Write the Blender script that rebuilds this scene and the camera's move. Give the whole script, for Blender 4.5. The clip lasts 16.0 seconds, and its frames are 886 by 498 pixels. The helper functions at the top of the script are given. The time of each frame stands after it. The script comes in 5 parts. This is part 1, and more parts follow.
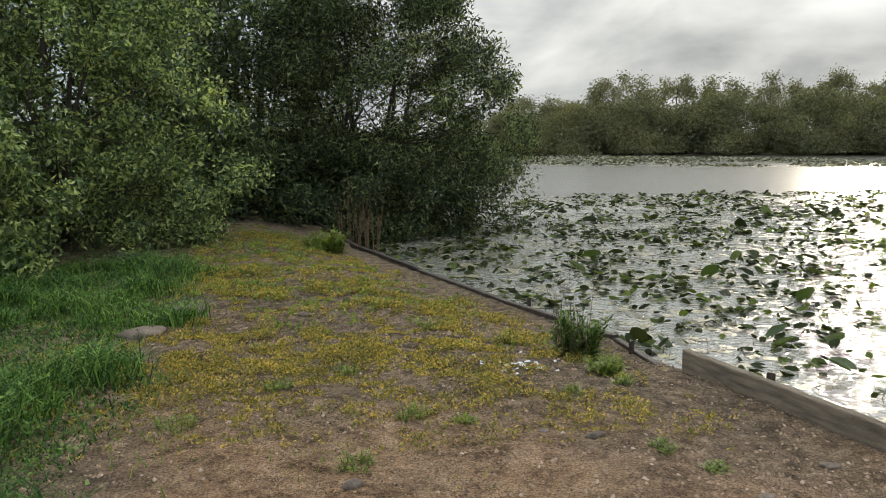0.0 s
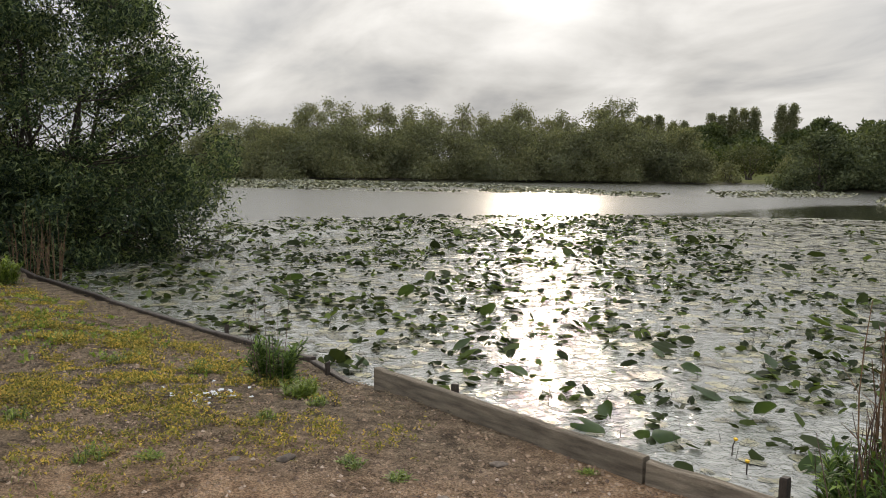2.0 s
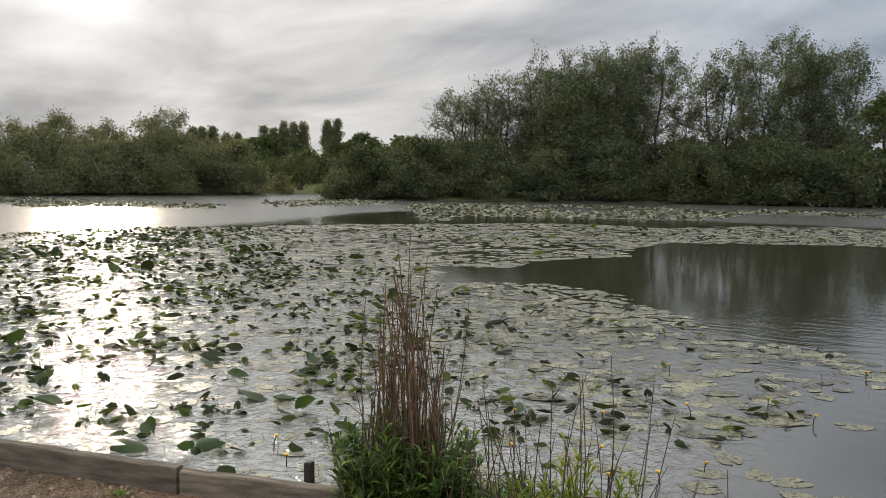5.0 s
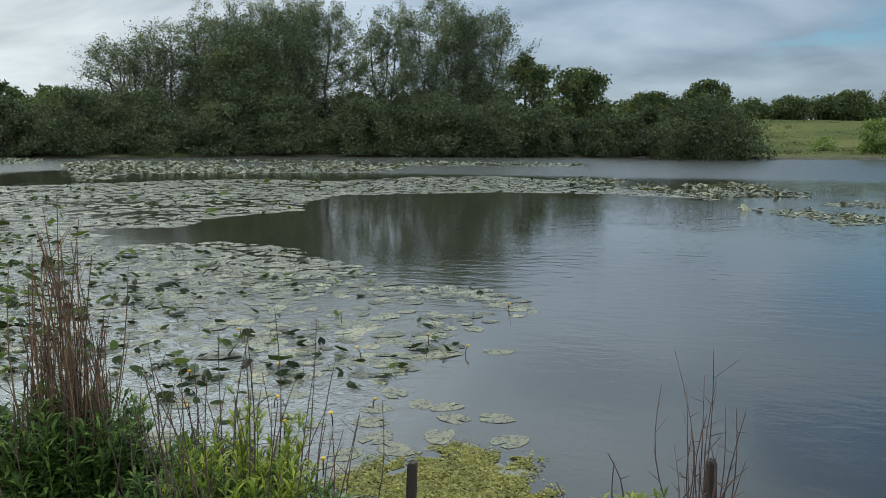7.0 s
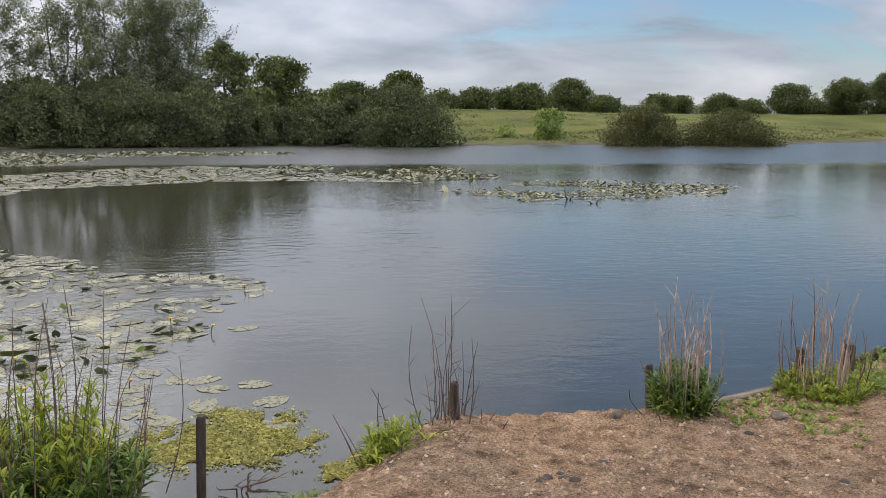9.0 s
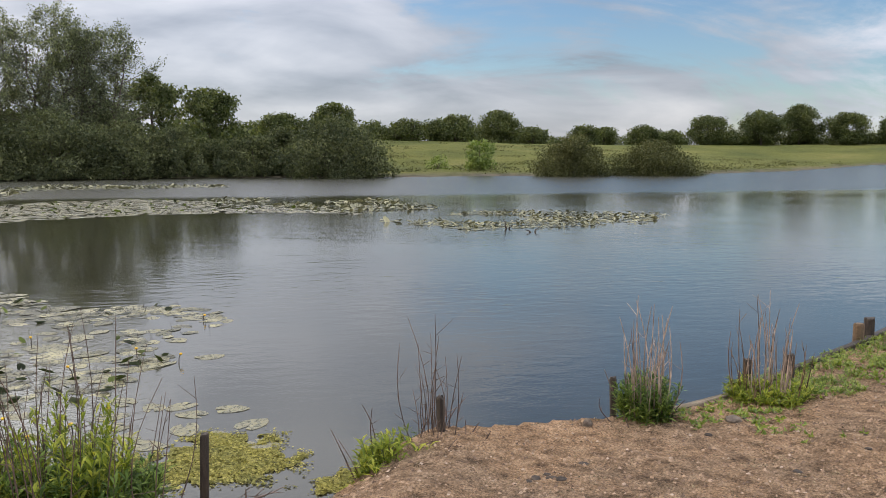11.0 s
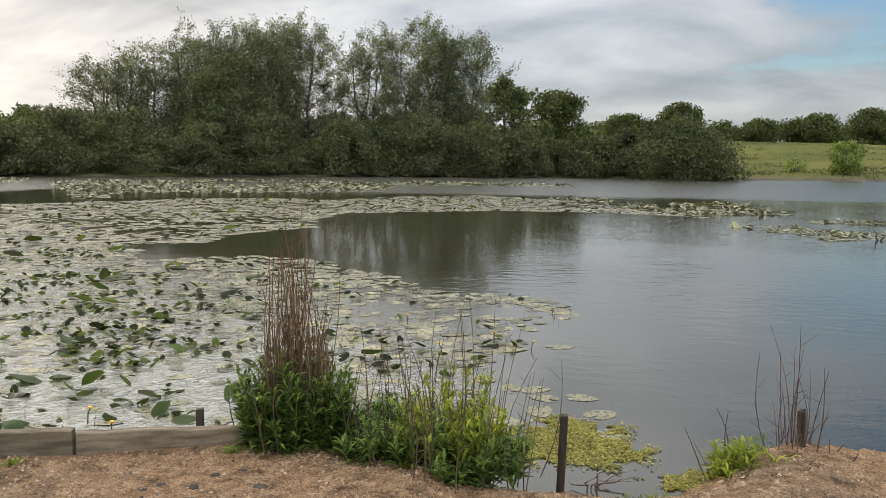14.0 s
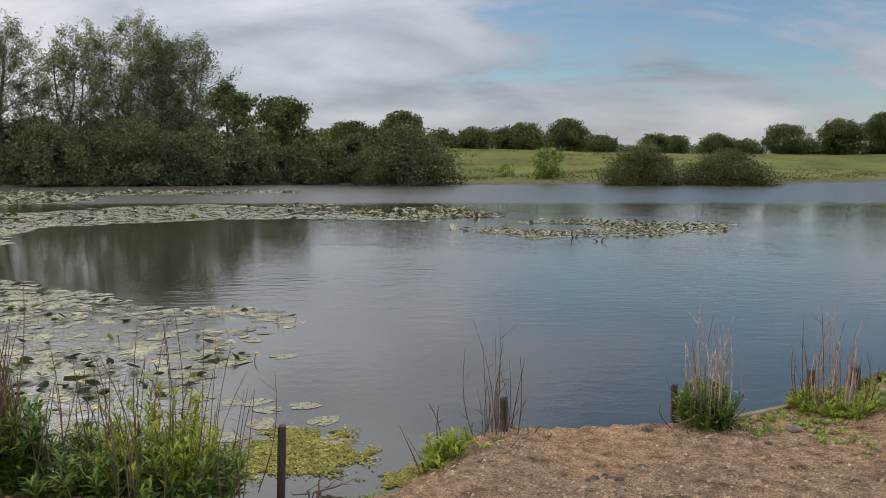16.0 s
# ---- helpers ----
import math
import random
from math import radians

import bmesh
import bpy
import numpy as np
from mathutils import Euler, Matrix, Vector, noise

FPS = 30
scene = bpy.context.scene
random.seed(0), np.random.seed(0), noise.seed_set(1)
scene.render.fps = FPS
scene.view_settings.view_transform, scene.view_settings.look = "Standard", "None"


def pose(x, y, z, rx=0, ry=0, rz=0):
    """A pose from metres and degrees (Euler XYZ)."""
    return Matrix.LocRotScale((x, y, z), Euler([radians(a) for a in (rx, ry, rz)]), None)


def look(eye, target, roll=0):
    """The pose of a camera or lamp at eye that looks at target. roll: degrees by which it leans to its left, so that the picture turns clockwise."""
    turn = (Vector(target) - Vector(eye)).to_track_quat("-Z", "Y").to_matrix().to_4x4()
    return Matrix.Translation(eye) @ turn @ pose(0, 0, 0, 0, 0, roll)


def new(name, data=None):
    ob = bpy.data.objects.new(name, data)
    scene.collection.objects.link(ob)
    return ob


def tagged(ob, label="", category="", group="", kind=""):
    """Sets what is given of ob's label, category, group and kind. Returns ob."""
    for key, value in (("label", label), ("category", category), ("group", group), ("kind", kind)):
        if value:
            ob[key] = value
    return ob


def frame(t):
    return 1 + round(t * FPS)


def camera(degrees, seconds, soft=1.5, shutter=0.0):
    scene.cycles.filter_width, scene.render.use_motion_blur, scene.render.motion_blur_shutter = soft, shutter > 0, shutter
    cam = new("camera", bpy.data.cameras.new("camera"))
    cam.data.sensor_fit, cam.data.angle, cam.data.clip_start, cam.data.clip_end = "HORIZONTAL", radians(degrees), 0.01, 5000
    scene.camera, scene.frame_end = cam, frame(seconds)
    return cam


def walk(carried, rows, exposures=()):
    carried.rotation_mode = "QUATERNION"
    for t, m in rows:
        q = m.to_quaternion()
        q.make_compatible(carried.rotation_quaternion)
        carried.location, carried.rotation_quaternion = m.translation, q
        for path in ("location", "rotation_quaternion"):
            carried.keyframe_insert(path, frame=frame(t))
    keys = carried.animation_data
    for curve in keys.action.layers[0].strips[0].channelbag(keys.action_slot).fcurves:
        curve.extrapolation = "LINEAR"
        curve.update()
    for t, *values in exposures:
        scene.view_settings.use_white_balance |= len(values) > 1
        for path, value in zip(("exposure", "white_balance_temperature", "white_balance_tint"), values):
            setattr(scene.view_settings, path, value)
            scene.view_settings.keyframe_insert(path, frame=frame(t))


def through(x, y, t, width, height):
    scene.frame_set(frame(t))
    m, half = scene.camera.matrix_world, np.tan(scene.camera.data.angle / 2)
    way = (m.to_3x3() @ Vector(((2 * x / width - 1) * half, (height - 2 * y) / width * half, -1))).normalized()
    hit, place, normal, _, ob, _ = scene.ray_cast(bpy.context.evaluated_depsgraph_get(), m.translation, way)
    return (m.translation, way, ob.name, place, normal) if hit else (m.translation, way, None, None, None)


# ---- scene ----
cam = camera(56.7, 16.0, soft=0.5)
PATH = [
    (0, (0.393, -0.071, 1.87), (0.495, 1.909, 1.604), -0.5),
    (0.5, (0.399, -0.105, 1.882), (0.676, 1.856, 1.604), -0.1),
    (1, (0.422, -0.136, 1.886), (0.89, 1.791, 1.624), 0.2),
    (1.5, (0.454, -0.135, 1.88), (1.081, 1.749, 1.642), 0.5),
    (2, (0.478, -0.163, 1.888), (1.261, 1.666, 1.68), 0.8),
    (2.5, (0.498, -0.169, 1.889), (1.409, 1.602, 1.7), 1.0),
    (3, (0.524, -0.178, 1.887), (1.575, 1.513, 1.698), 0.9),
    (3.5, (0.552, -0.199, 1.887), (1.789, 1.361, 1.691), 0.8),
    (4, (0.578, -0.205, 1.885), (1.983, 1.206, 1.693), 0.9),
    (4.2, (0.578, -0.227, 1.877), (2.032, 1.133, 1.689), 0.9),
    (6.3, (0.559, -0.412, 1.917), (2.362, 0.427, 1.701), 0.5),
    (6.5, (0.557, -0.413, 1.926), (2.396, 0.336, 1.688), 0.7),
    (7, (0.478, -0.454, 1.905), (2.397, 0.039, 1.631), 0.2),
    (7.5, (0.357, -0.487, 1.878), (2.309, -0.228, 1.529), -0.2),
    (8, (0.181, -0.5, 1.86), (2.143, -0.422, 1.478), -0.2),
    (8.5, (0.024, -0.361, 1.868), (1.991, -0.454, 1.524), -0.1),
    (9, (-0.13, -0.24, 1.877), (1.837, -0.447, 1.578), 0.0),
    (9.5, (-0.246, -0.152, 1.874), (1.716, -0.433, 1.609), 0.2),
    (10, (-0.336, -0.032, 1.886), (1.619, -0.391, 1.658), -0.3),
    (10.2, (-0.345, 0.036, 1.884), (1.605, -0.345, 1.663), -0.3),
    (12.3, (-0.588, 0.125, 1.884), (1.375, -0.13, 1.599), 1.2),
    (12.5, (-0.596, 0.14, 1.888), (1.38, 0.01, 1.607), 1.1),
    (13, (-0.589, 0.195, 1.887), (1.388, 0.35, 1.628), 0.6),
    (13.5, (-0.615, 0.224, 1.888), (1.339, 0.577, 1.65), 0.4),
    (14, (-0.648, 0.235, 1.897), (1.293, 0.665, 1.672), 0.4),
    (14.5, (-0.615, 0.248, 1.904), (1.332, 0.65, 1.686), 0.0),
    (15, (-0.625, 0.186, 1.896), (1.351, 0.413, 1.679), -0.3),
    (15.5, (-0.633, 0.137, 1.913), (1.356, 0.158, 1.701), 0.0),
    (16, (-0.63, 0.127, 1.903), (1.347, -0.088, 1.697), 0.1),
]
EXPOSURES = [(0.0, 0.92, 6350, 6), (0.5, 1.04, 6350, 6), (1.2, 0.97, 6400, 8), (2.0, 0.87, 6500, 10), (4.0, 0.80, 6450, 11), (6.5, 0.74, 5950, 5), (7.0, 0.98, 5700, 2), (7.6, 1.32, 6100, 9), (8.2, 1.44, 6400, 16), (9.0, 1.40, 6400, 15), (10.0, 1.32, 6350, 14), (12.5, 1.50, 6950, 15), (13.2, 1.47, 6950, 13), (14.0, 1.34, 6850, 10), (14.6, 1.20, 6550, 8), (15.2, 1.14, 6550, 9), (16.0, 1.16, 6600, 13)]
walk(cam, [(t, look(eye, target, roll)) for t, eye, target, roll in PATH], EXPOSURES)

# ---- light ----
SUN_AZ, SUN_EL = radians(59.8), radians(12.2)
SUN_DIR = Vector((math.cos(SUN_EL) * math.cos(SUN_AZ), math.cos(SUN_EL) * math.sin(SUN_AZ), math.sin(SUN_EL)))
sun = new("sun", bpy.data.lights.new("sun", "SUN"))
sun.data.energy, sun.data.angle, sun.data.color = 0.64, radians(1.4), (1.0, 0.84, 0.66)
sun.matrix_world = look(SUN_DIR * 60, (0, 0, 0))


def link(tree, a, b):
    tree.links.new(a, b)


def sky_world():
    world = bpy.data.worlds.new("sky")
    scene.world = world
    world.use_nodes = True
    t = world.node_tree
    t.nodes.clear()
    N = t.nodes.new

    def maths(op, a, b=None, c=None, clamp=False):
        n = N("ShaderNodeMath")
        n.operation, n.use_clamp = op, clamp
        for i, v in enumerate((a, b, c)):
            if v is None:
                continue
            if isinstance(v, (int, float)):
                n.inputs[i].default_value = v
            else:
                link(t, v, n.inputs[i])
        return n.outputs[0]

    sky = N("ShaderNodeTexSky")
    sky.sky_type, sky.sun_disc = "NISHITA", False
    sky.sun_elevation, sky.sun_rotation = SUN_EL, math.pi / 2 - SUN_AZ
    sky.air_density, sky.dust_density, sky.ozone_density = 1.0, 0.4, 3.0
    tc = N("ShaderNodeTexCoord")
    sep = N("ShaderNodeSeparateXYZ")
    link(t, tc.outputs["Generated"], sep.inputs[0])
    zc = maths("ADD", maths("MAXIMUM", sep.outputs[2], 0.0), 0.30)
    comb = N("ShaderNodeCombineXYZ")
    link(t, maths("DIVIDE", sep.outputs[0], zc), comb.inputs[0])
    link(t, maths("DIVIDE", sep.outputs[1], zc), comb.inputs[1])
    # cloud streaks, drawn out across the wind
    turn = N("ShaderNodeMapping")
    turn.inputs["Rotation"].default_value = (0, 0, radians(28))
    turn.inputs["Scale"].default_value = (1.0, 0.62, 1.0)
    turn.inputs["Location"].default_value = (3.7, 1.9, 0.0)
    link(t, comb.outputs[0], turn.inputs["Vector"])
    n1 = N("ShaderNodeTexNoise")
    n1.inputs["Scale"].default_value, n1.inputs["Detail"].default_value = 1.5, 9.0
    n1.inputs["Roughness"].default_value, n1.inputs["Distortion"].default_value = 0.62, 0.6
    link(t, turn.outputs[0], n1.inputs["Vector"])
    n2 = N("ShaderNodeTexNoise")
    n2.inputs["Scale"].default_value, n2.inputs["Detail"].default_value = 2.6, 7.0
    n2.inputs["Roughness"].default_value, n2.inputs["Distortion"].default_value = 0.5, 0.4
    link(t, turn.outputs[0], n2.inputs["Vector"])
    # thin wisps within the banks of cloud
    comb2 = N("ShaderNodeMapping")
    comb2.inputs["Rotation"].default_value, comb2.inputs["Scale"].default_value = (radians(5), radians(-4), 0), (1.0, 1.0, 4.2)
    link(t, tc.outputs["Generated"], comb2.inputs["Vector"])
    n3 = N("ShaderNodeTexNoise")
    n3.inputs["Scale"].default_value, n3.inputs["Detail"].default_value = 3.2, 7.0
    n3.inputs["Roughness"].default_value, n3.inputs["Distortion"].default_value = 0.55, 0.7
    link(t, comb2.outputs[0], n3.inputs["Vector"])
    wisp = maths("SUBTRACT", n3.outputs[0], 0.5)
    open_side = N("ShaderNodeVectorMath")
    open_side.operation = "DOT_PRODUCT"
    open_side.inputs[1].default_value = Vector((0.81, -0.54, 0.24)).normalized()
    link(t, tc.outputs["Generated"], open_side.inputs[0])
    dot = N("ShaderNodeVectorMath")
    dot.operation = "DOT_PRODUCT"
    dot.inputs[1].default_value = SUN_DIR
    link(t, tc.outputs["Generated"], dot.inputs[0])
    toward = maths("MAXIMUM", dot.outputs["Value"], 0.0)
    # the veil thickens towards the sun's side
    cover = maths("ADD", n1.outputs[0], maths("MULTIPLY", maths("POWER", toward, 1.5), 0.33))
    low = maths("MULTIPLY", maths("MAXIMUM", maths("SUBTRACT", 0.16, sep.outputs[2]), 0.0), 1.3)
    cover = maths("ADD", maths("ADD", cover, low), maths("MULTIPLY", wisp, 0.35))
    cover = maths("ADD", cover, maths("MULTIPLY", maths("MAXIMUM", sep.outputs[2], 0.0), 0.22))
    # and opens up on the other
    cover = maths("SUBTRACT", cover, maths("MULTIPLY", maths("POWER", maths("MAXIMUM", open_side.outputs["Value"], 0.0), 10.0), 0.22))
    ramp = N("ShaderNodeMapRange")
    ramp.interpolation_type = "SMOOTHSTEP"
    ramp.inputs["From Min"].default_value, ramp.inputs["From Max"].default_value = 0.42, 0.58
    link(t, cover, ramp.inputs["Value"])
    glow = maths("ADD", maths("MULTIPLY", maths("POWER", toward, 2.0), 0.27), maths("MULTIPLY", maths("POWER", toward, 900.0), 0.42))
    shade = maths("ADD", maths("ADD", maths("MULTIPLY", n2.outputs[0], 1.6), 0.19), maths("MULTIPLY", wisp, 0.7))
    away = maths("MULTIPLY", maths("MAXIMUM", maths("MULTIPLY", dot.outputs["Value"], -1.0), 0.0), 1.5)
    # brightest overhead, as under any veiled sky
    zen = maths("MULTIPLY", maths("POWER", maths("MAXIMUM", sep.outputs[2], 0.0), 2.0), 1.8)
    bright = maths("MULTIPLY", maths("ADD", maths("ADD", maths("ADD", maths("ADD", 0.335, zen), maths("MULTIPLY", maths("MULTIPLY", maths("POWER", toward, 4.0), maths("POWER", maths("MAXIMUM", sep.outputs[2], 0.0), 2.0)), 3.6)), away), glow), shade)
    tint = N("ShaderNodeMix")
    tint.data_type = "RGBA"
    link(t, maths("ADD", maths("MULTIPLY", shade, 0.75), maths("SUBTRACT", maths("POWER", toward, 4.0), 0.6), None, True), tint.inputs["Factor"])
    tint.inputs["A"].default_value, tint.inputs["B"].default_value = (0.85, 0.925, 1.05, 1), (1.015, 0.985, 0.935, 1)
    cloud = N("ShaderNodeVectorMath")
    cloud.operation = "SCALE"
    link(t, tint.outputs["Result"], cloud.inputs[0])
    link(t, maths("MULTIPLY", bright, 4.9), cloud.inputs["Scale"])
    mix = N("ShaderNodeMix")
    mix.data_type = "RGBA"
    link(t, maths("ADD", maths("MULTIPLY", ramp.outputs[0], 0.84), maths("MULTIPLY", maths("POWER", toward, 8.0), 0.5), None, True), mix.inputs["Factor"])
    clear = N("ShaderNodeVectorMath")
    clear.operation = "MULTIPLY"
    clear.inputs[1].default_value = (0.53, 0.535, 0.56)
    link(t, sky.outputs[0], clear.inputs[0])
    link(t, clear.outputs[0], mix.inputs["A"])
    link(t, cloud.outputs[0], mix.inputs["B"])
    bg = N("ShaderNodeBackground")
    bg.inputs["Strength"].default_value = 0.12
    link(t, mix.outputs["Result"], bg.inputs["Color"])
    out = N("ShaderNodeOutputWorld")
    link(t, bg.outputs[0], out.inputs["Surface"])


sky_world()


# ---- materials ----
def fresh(name):
    m = bpy.data.materials.new(name)
    m.use_nodes = True
    t = m.node_tree
    t.nodes.clear()
    out = t.nodes.new("ShaderNodeOutputMaterial")
    return m, t, out


def ramp_node(t, src, stops):
    r = t.nodes.new("ShaderNodeValToRGB")
    els = r.color_ramp.elements
    while len(els) < len(stops):
        els.new(0.5)
    for e, (p, c) in zip(els, stops):
        e.position, e.color = p, (*c, 1)
    link(t, src, r.inputs[0])
    return r.outputs[0]


def noise_node(t, vec, scale, detail=4.0, rough=0.55, distort=0.0):
    n = t.nodes.new("ShaderNodeTexNoise")
    n.inputs["Scale"].default_value, n.inputs["Detail"].default_value = scale, detail
    n.inputs["Roughness"].default_value, n.inputs["Distortion"].default_value = rough, distort
    if vec is not None:
        link(t, vec, n.inputs["Vector"])
    return n.outputs[0]


def mix_node(t, f, a, b, mode="MIX"):
    n = t.nodes.new("ShaderNodeMix")
    n.data_type, n.blend_type = "RGBA", mode
    for key, v in (("Factor", f), ("A", a), ("B", b)):
        if isinstance(v, (int, float)):
            n.inputs[key].default_value = v
        elif isinstance(v, tuple):
            n.inputs[key].default_value = (*v, 1)
        else:
            link(t, v, n.inputs[key])
    return n.outputs["Result"]


def bump_node(t, height, strength, distance, normal=None):
    b = t.nodes.new("ShaderNodeBump")
    b.inputs["Strength"].default_value, b.inputs["Distance"].default_value = strength, distance
    link(t, height, b.inputs["Height"])
    if normal is not None:
        link(t, normal, b.inputs["Normal"])
    return b.outputs[0]


def leaf_mat(name, dark, mid, light, through=0.35, gloss=0.45, patch=0.25, shine=0.35):
    """Leaves: every leaf its own tone, larger patches over that, and light let through."""
    m, t, out = fresh(name)
    g = t.nodes.new("ShaderNodeNewGeometry")
    base = ramp_node(t, g.outputs["Random Per Island"], [(0.0, dark), (0.55, mid), (1.0, light)])
    big = noise_node(t, g.outputs["Position"], patch, 3.0)
    tone = ramp_node(t, big, [(0.3, (0.72, 0.76, 0.75)), (0.7, (1.2, 1.18, 1.0))])
    col = mix_node(t, 1.0, base, tone, "MULTIPLY")
    p = t.nodes.new("ShaderNodeBsdfPrincipled")
    link(t, col, p.inputs["Base Color"])
    p.inputs["Roughness"].default_value = gloss
    p.inputs["Specular IOR Level"].default_value = shine
    tr = t.nodes.new("ShaderNodeBsdfTranslucent")
    warm = mix_node(t, 1.0, col, (1.3, 1.35, 0.7), "MULTIPLY")
    link(t, warm, tr.inputs["Color"])
    mx = t.nodes.new("ShaderNodeMixShader")
    mx.inputs[0].default_value = through
    link(t, p.outputs[0], mx.inputs[1])
    link(t, tr.outputs[0], mx.inputs[2])
    link(t, mx.outputs[0], out.inputs["Surface"])
    return m


def pad_mat(name, dark, mid, light):
    """Floating leaves awash with water: mottled tan-green under a wet, wrinkled skin."""
    m, t, out = fresh(name)
    g = t.nodes.new("ShaderNodeNewGeometry")
    base = ramp_node(t, g.outputs["Random Per Island"], [(0.0, dark), (0.5, mid), (1.0, light)])
    mott, crease = noise_node(t, g.outputs["Position"], 21.0, 6.0, 0.7, 0.9), noise_node(t, g.outputs["Position"], 48.0, 4.0, 0.6, 1.2)
    col = mix_node(t, 1.0, base, ramp_node(t, mott, [(0.34, (0.26, 0.27, 0.29)), (0.5, (0.85, 0.84, 0.82)), (0.68, (1.6, 1.5, 1.25))]), "MULTIPLY")
    p = t.nodes.new("ShaderNodeBsdfPrincipled")
    link(t, col, p.inputs["Base Color"])
    # hollows hold water and shine, the dry ribs do not
    link(t, ramp_node(t, mott, [(0.38, (0.07, 0.07, 0.07)), (0.56, (0.55, 0.55, 0.55))]), p.inputs["Roughness"])
    p.inputs["IOR"].default_value = 1.45
    link(t, bump_node(t, crease, 0.5, 0.010), p.inputs["Normal"])
    link(t, p.outputs[0], out.inputs["Surface"])
    return m


def rough_mat(name, a, b, scale=6.0, fine=60.0, rough=0.85, bump=0.4, depth=0.01, per_piece=0.25, stretch=None):
    """Bark, wood, stone, mud: two scales of tone, fine relief and a tone of its own for each piece."""
    m, t, out = fresh(name)
    tc = t.nodes.new("ShaderNodeTexCoord")
    vec = tc.outputs["Object"]
    if stretch:
        mp = t.nodes.new("ShaderNodeMapping")
        mp.inputs["Scale"].default_value = stretch
        link(t, vec, mp.inputs["Vector"])
        vec = mp.outputs[0]
    n1, n2 = noise_node(t, vec, scale, 5.0), noise_node(t, vec, fine, 3.0)
    col = mix_node(t, ramp_node(t, n1, [(0.3, (0, 0, 0)), (0.7, (1, 1, 1))]), a, b)
    col = mix_node(t, 0.55, col, ramp_node(t, n2, [(0.25, (0.45, 0.45, 0.45)), (0.75, (1.35, 1.35, 1.35))]), "MULTIPLY")
    info = t.nodes.new("ShaderNodeObjectInfo")
    tone = ramp_node(t, info.outputs["Random"], [(0.0, (1 - per_piece,) * 3), (1.0, (1 + per_piece,) * 3)])
    col = mix_node(t, 1.0, col, tone, "MULTIPLY")
    p = t.nodes.new("ShaderNodeBsdfPrincipled")
    link(t, col, p.inputs["Base Color"])
    p.inputs["Roughness"].default_value = rough
    p.inputs["Specular IOR Level"].default_value = 0.25
    link(t, bump_node(t, n2, bump, depth), p.inputs["Normal"])
    link(t, p.outputs[0], out.inputs["Surface"])
    return m


def water_mat():
    m, t, out = fresh("pond_water")
    tc = t.nodes.new("ShaderNodeTexCoord")
    mp = t.nodes.new("ShaderNodeMapping")
    mp.inputs["Rotation"].default_value = (0, 0, radians(-20))
    mp.inputs["Scale"].default_value = (1.0, 0.45, 1.0)
    link(t, tc.outputs["Object"], mp.inputs["Vector"])
    ripple = noise_node(t, mp.outputs[0], 5.5, 3.0, 0.5, 0.4)
    fine = noise_node(t, tc.outputs["Object"], 24.0, 2.0, 0.5)
    calm = noise_node(t, tc.outputs["Object"], 0.14, 3.0, 0.6, 0.5)
    mask = ramp_node(t, calm, [(0.36, (0.08, 0.08, 0.08)), (0.62, (1, 1, 1))])
    at = t.nodes.new("ShaderNodeAttribute")
    at.attribute_name = "ripple"
    mask = mix_node(t, 1.0, mask, at.outputs["Fac"], "MULTIPLY")
    h = mix_node(t, 1.0, ripple, mask, "MULTIPLY")
    nrm = bump_node(t, h, 0.5, 0.036)
    nrm = bump_node(t, mix_node(t, 1.0, fine, at.outputs["Fac"], "MULTIPLY"), 0.25, 0.010, nrm)
    among = t.nodes.new("ShaderNodeAttribute")
    among.attribute_name = "film"
    lap = noise_node(t, tc.outputs["Object"], 10.0, 3.0, 0.62, 1.0)
    nrm = bump_node(t, mix_node(t, 1.0, lap, among.outputs["Fac"], "MULTIPLY"), 1.0, 0.026, nrm)
    p = t.nodes.new("ShaderNodeBsdfPrincipled")
    murk = noise_node(t, tc.outputs["Object"], 0.35, 3.0)
    film = t.nodes.new("ShaderNodeAttribute")
    film.attribute_name = "film"
    # pale mottled colour in place of the bright sky mirrored between the lilies
    sheen_tone = ramp_node(t, noise_node(t, tc.outputs["Object"], 9.0, 5.0, 0.7), [(0.3, (0.13, 0.126, 0.105)), (0.7, (0.31, 0.30, 0.25))])
    deep = ramp_node(t, murk, [(0.3, (0.024, 0.023, 0.013)), (0.7, (0.044, 0.040, 0.024))])
    link(t, mix_node(t, film.outputs["Fac"], deep, sheen_tone), p.inputs["Base Color"])
    rough = t.nodes.new("ShaderNodeMapRange")
    rough.inputs["From Min"].default_value, rough.inputs["From Max"].default_value = 0.62, 1.0
    rough.inputs["To Min"].default_value, rough.inputs["To Max"].default_value = 0.025, 0.27
    link(t, at.outputs["Fac"], rough.inputs["Value"])
    silt = t.nodes.new("ShaderNodeMapRange")
    silt.inputs["To Max"].default_value = 0.045
    link(t, film.outputs["Fac"], silt.inputs["Value"])
    top = t.nodes.new("ShaderNodeMath")
    top.operation = "MAXIMUM"
    link(t, rough.outputs[0], top.inputs[0])
    link(t, silt.outputs[0], top.inputs[1])
    link(t, top.outputs[0], p.inputs["Roughness"])
    p.inputs["Coat Weight"].default_value, p.inputs["Coat Roughness"].default_value = 0.06, 0.08
    link(t, nrm, p.inputs["Coat Normal"])
    p.inputs["IOR"].default_value = 1.7
    link(t, nrm, p.inputs["Normal"])
    link(t, p.outputs[0], out.inputs["Surface"])
    return m


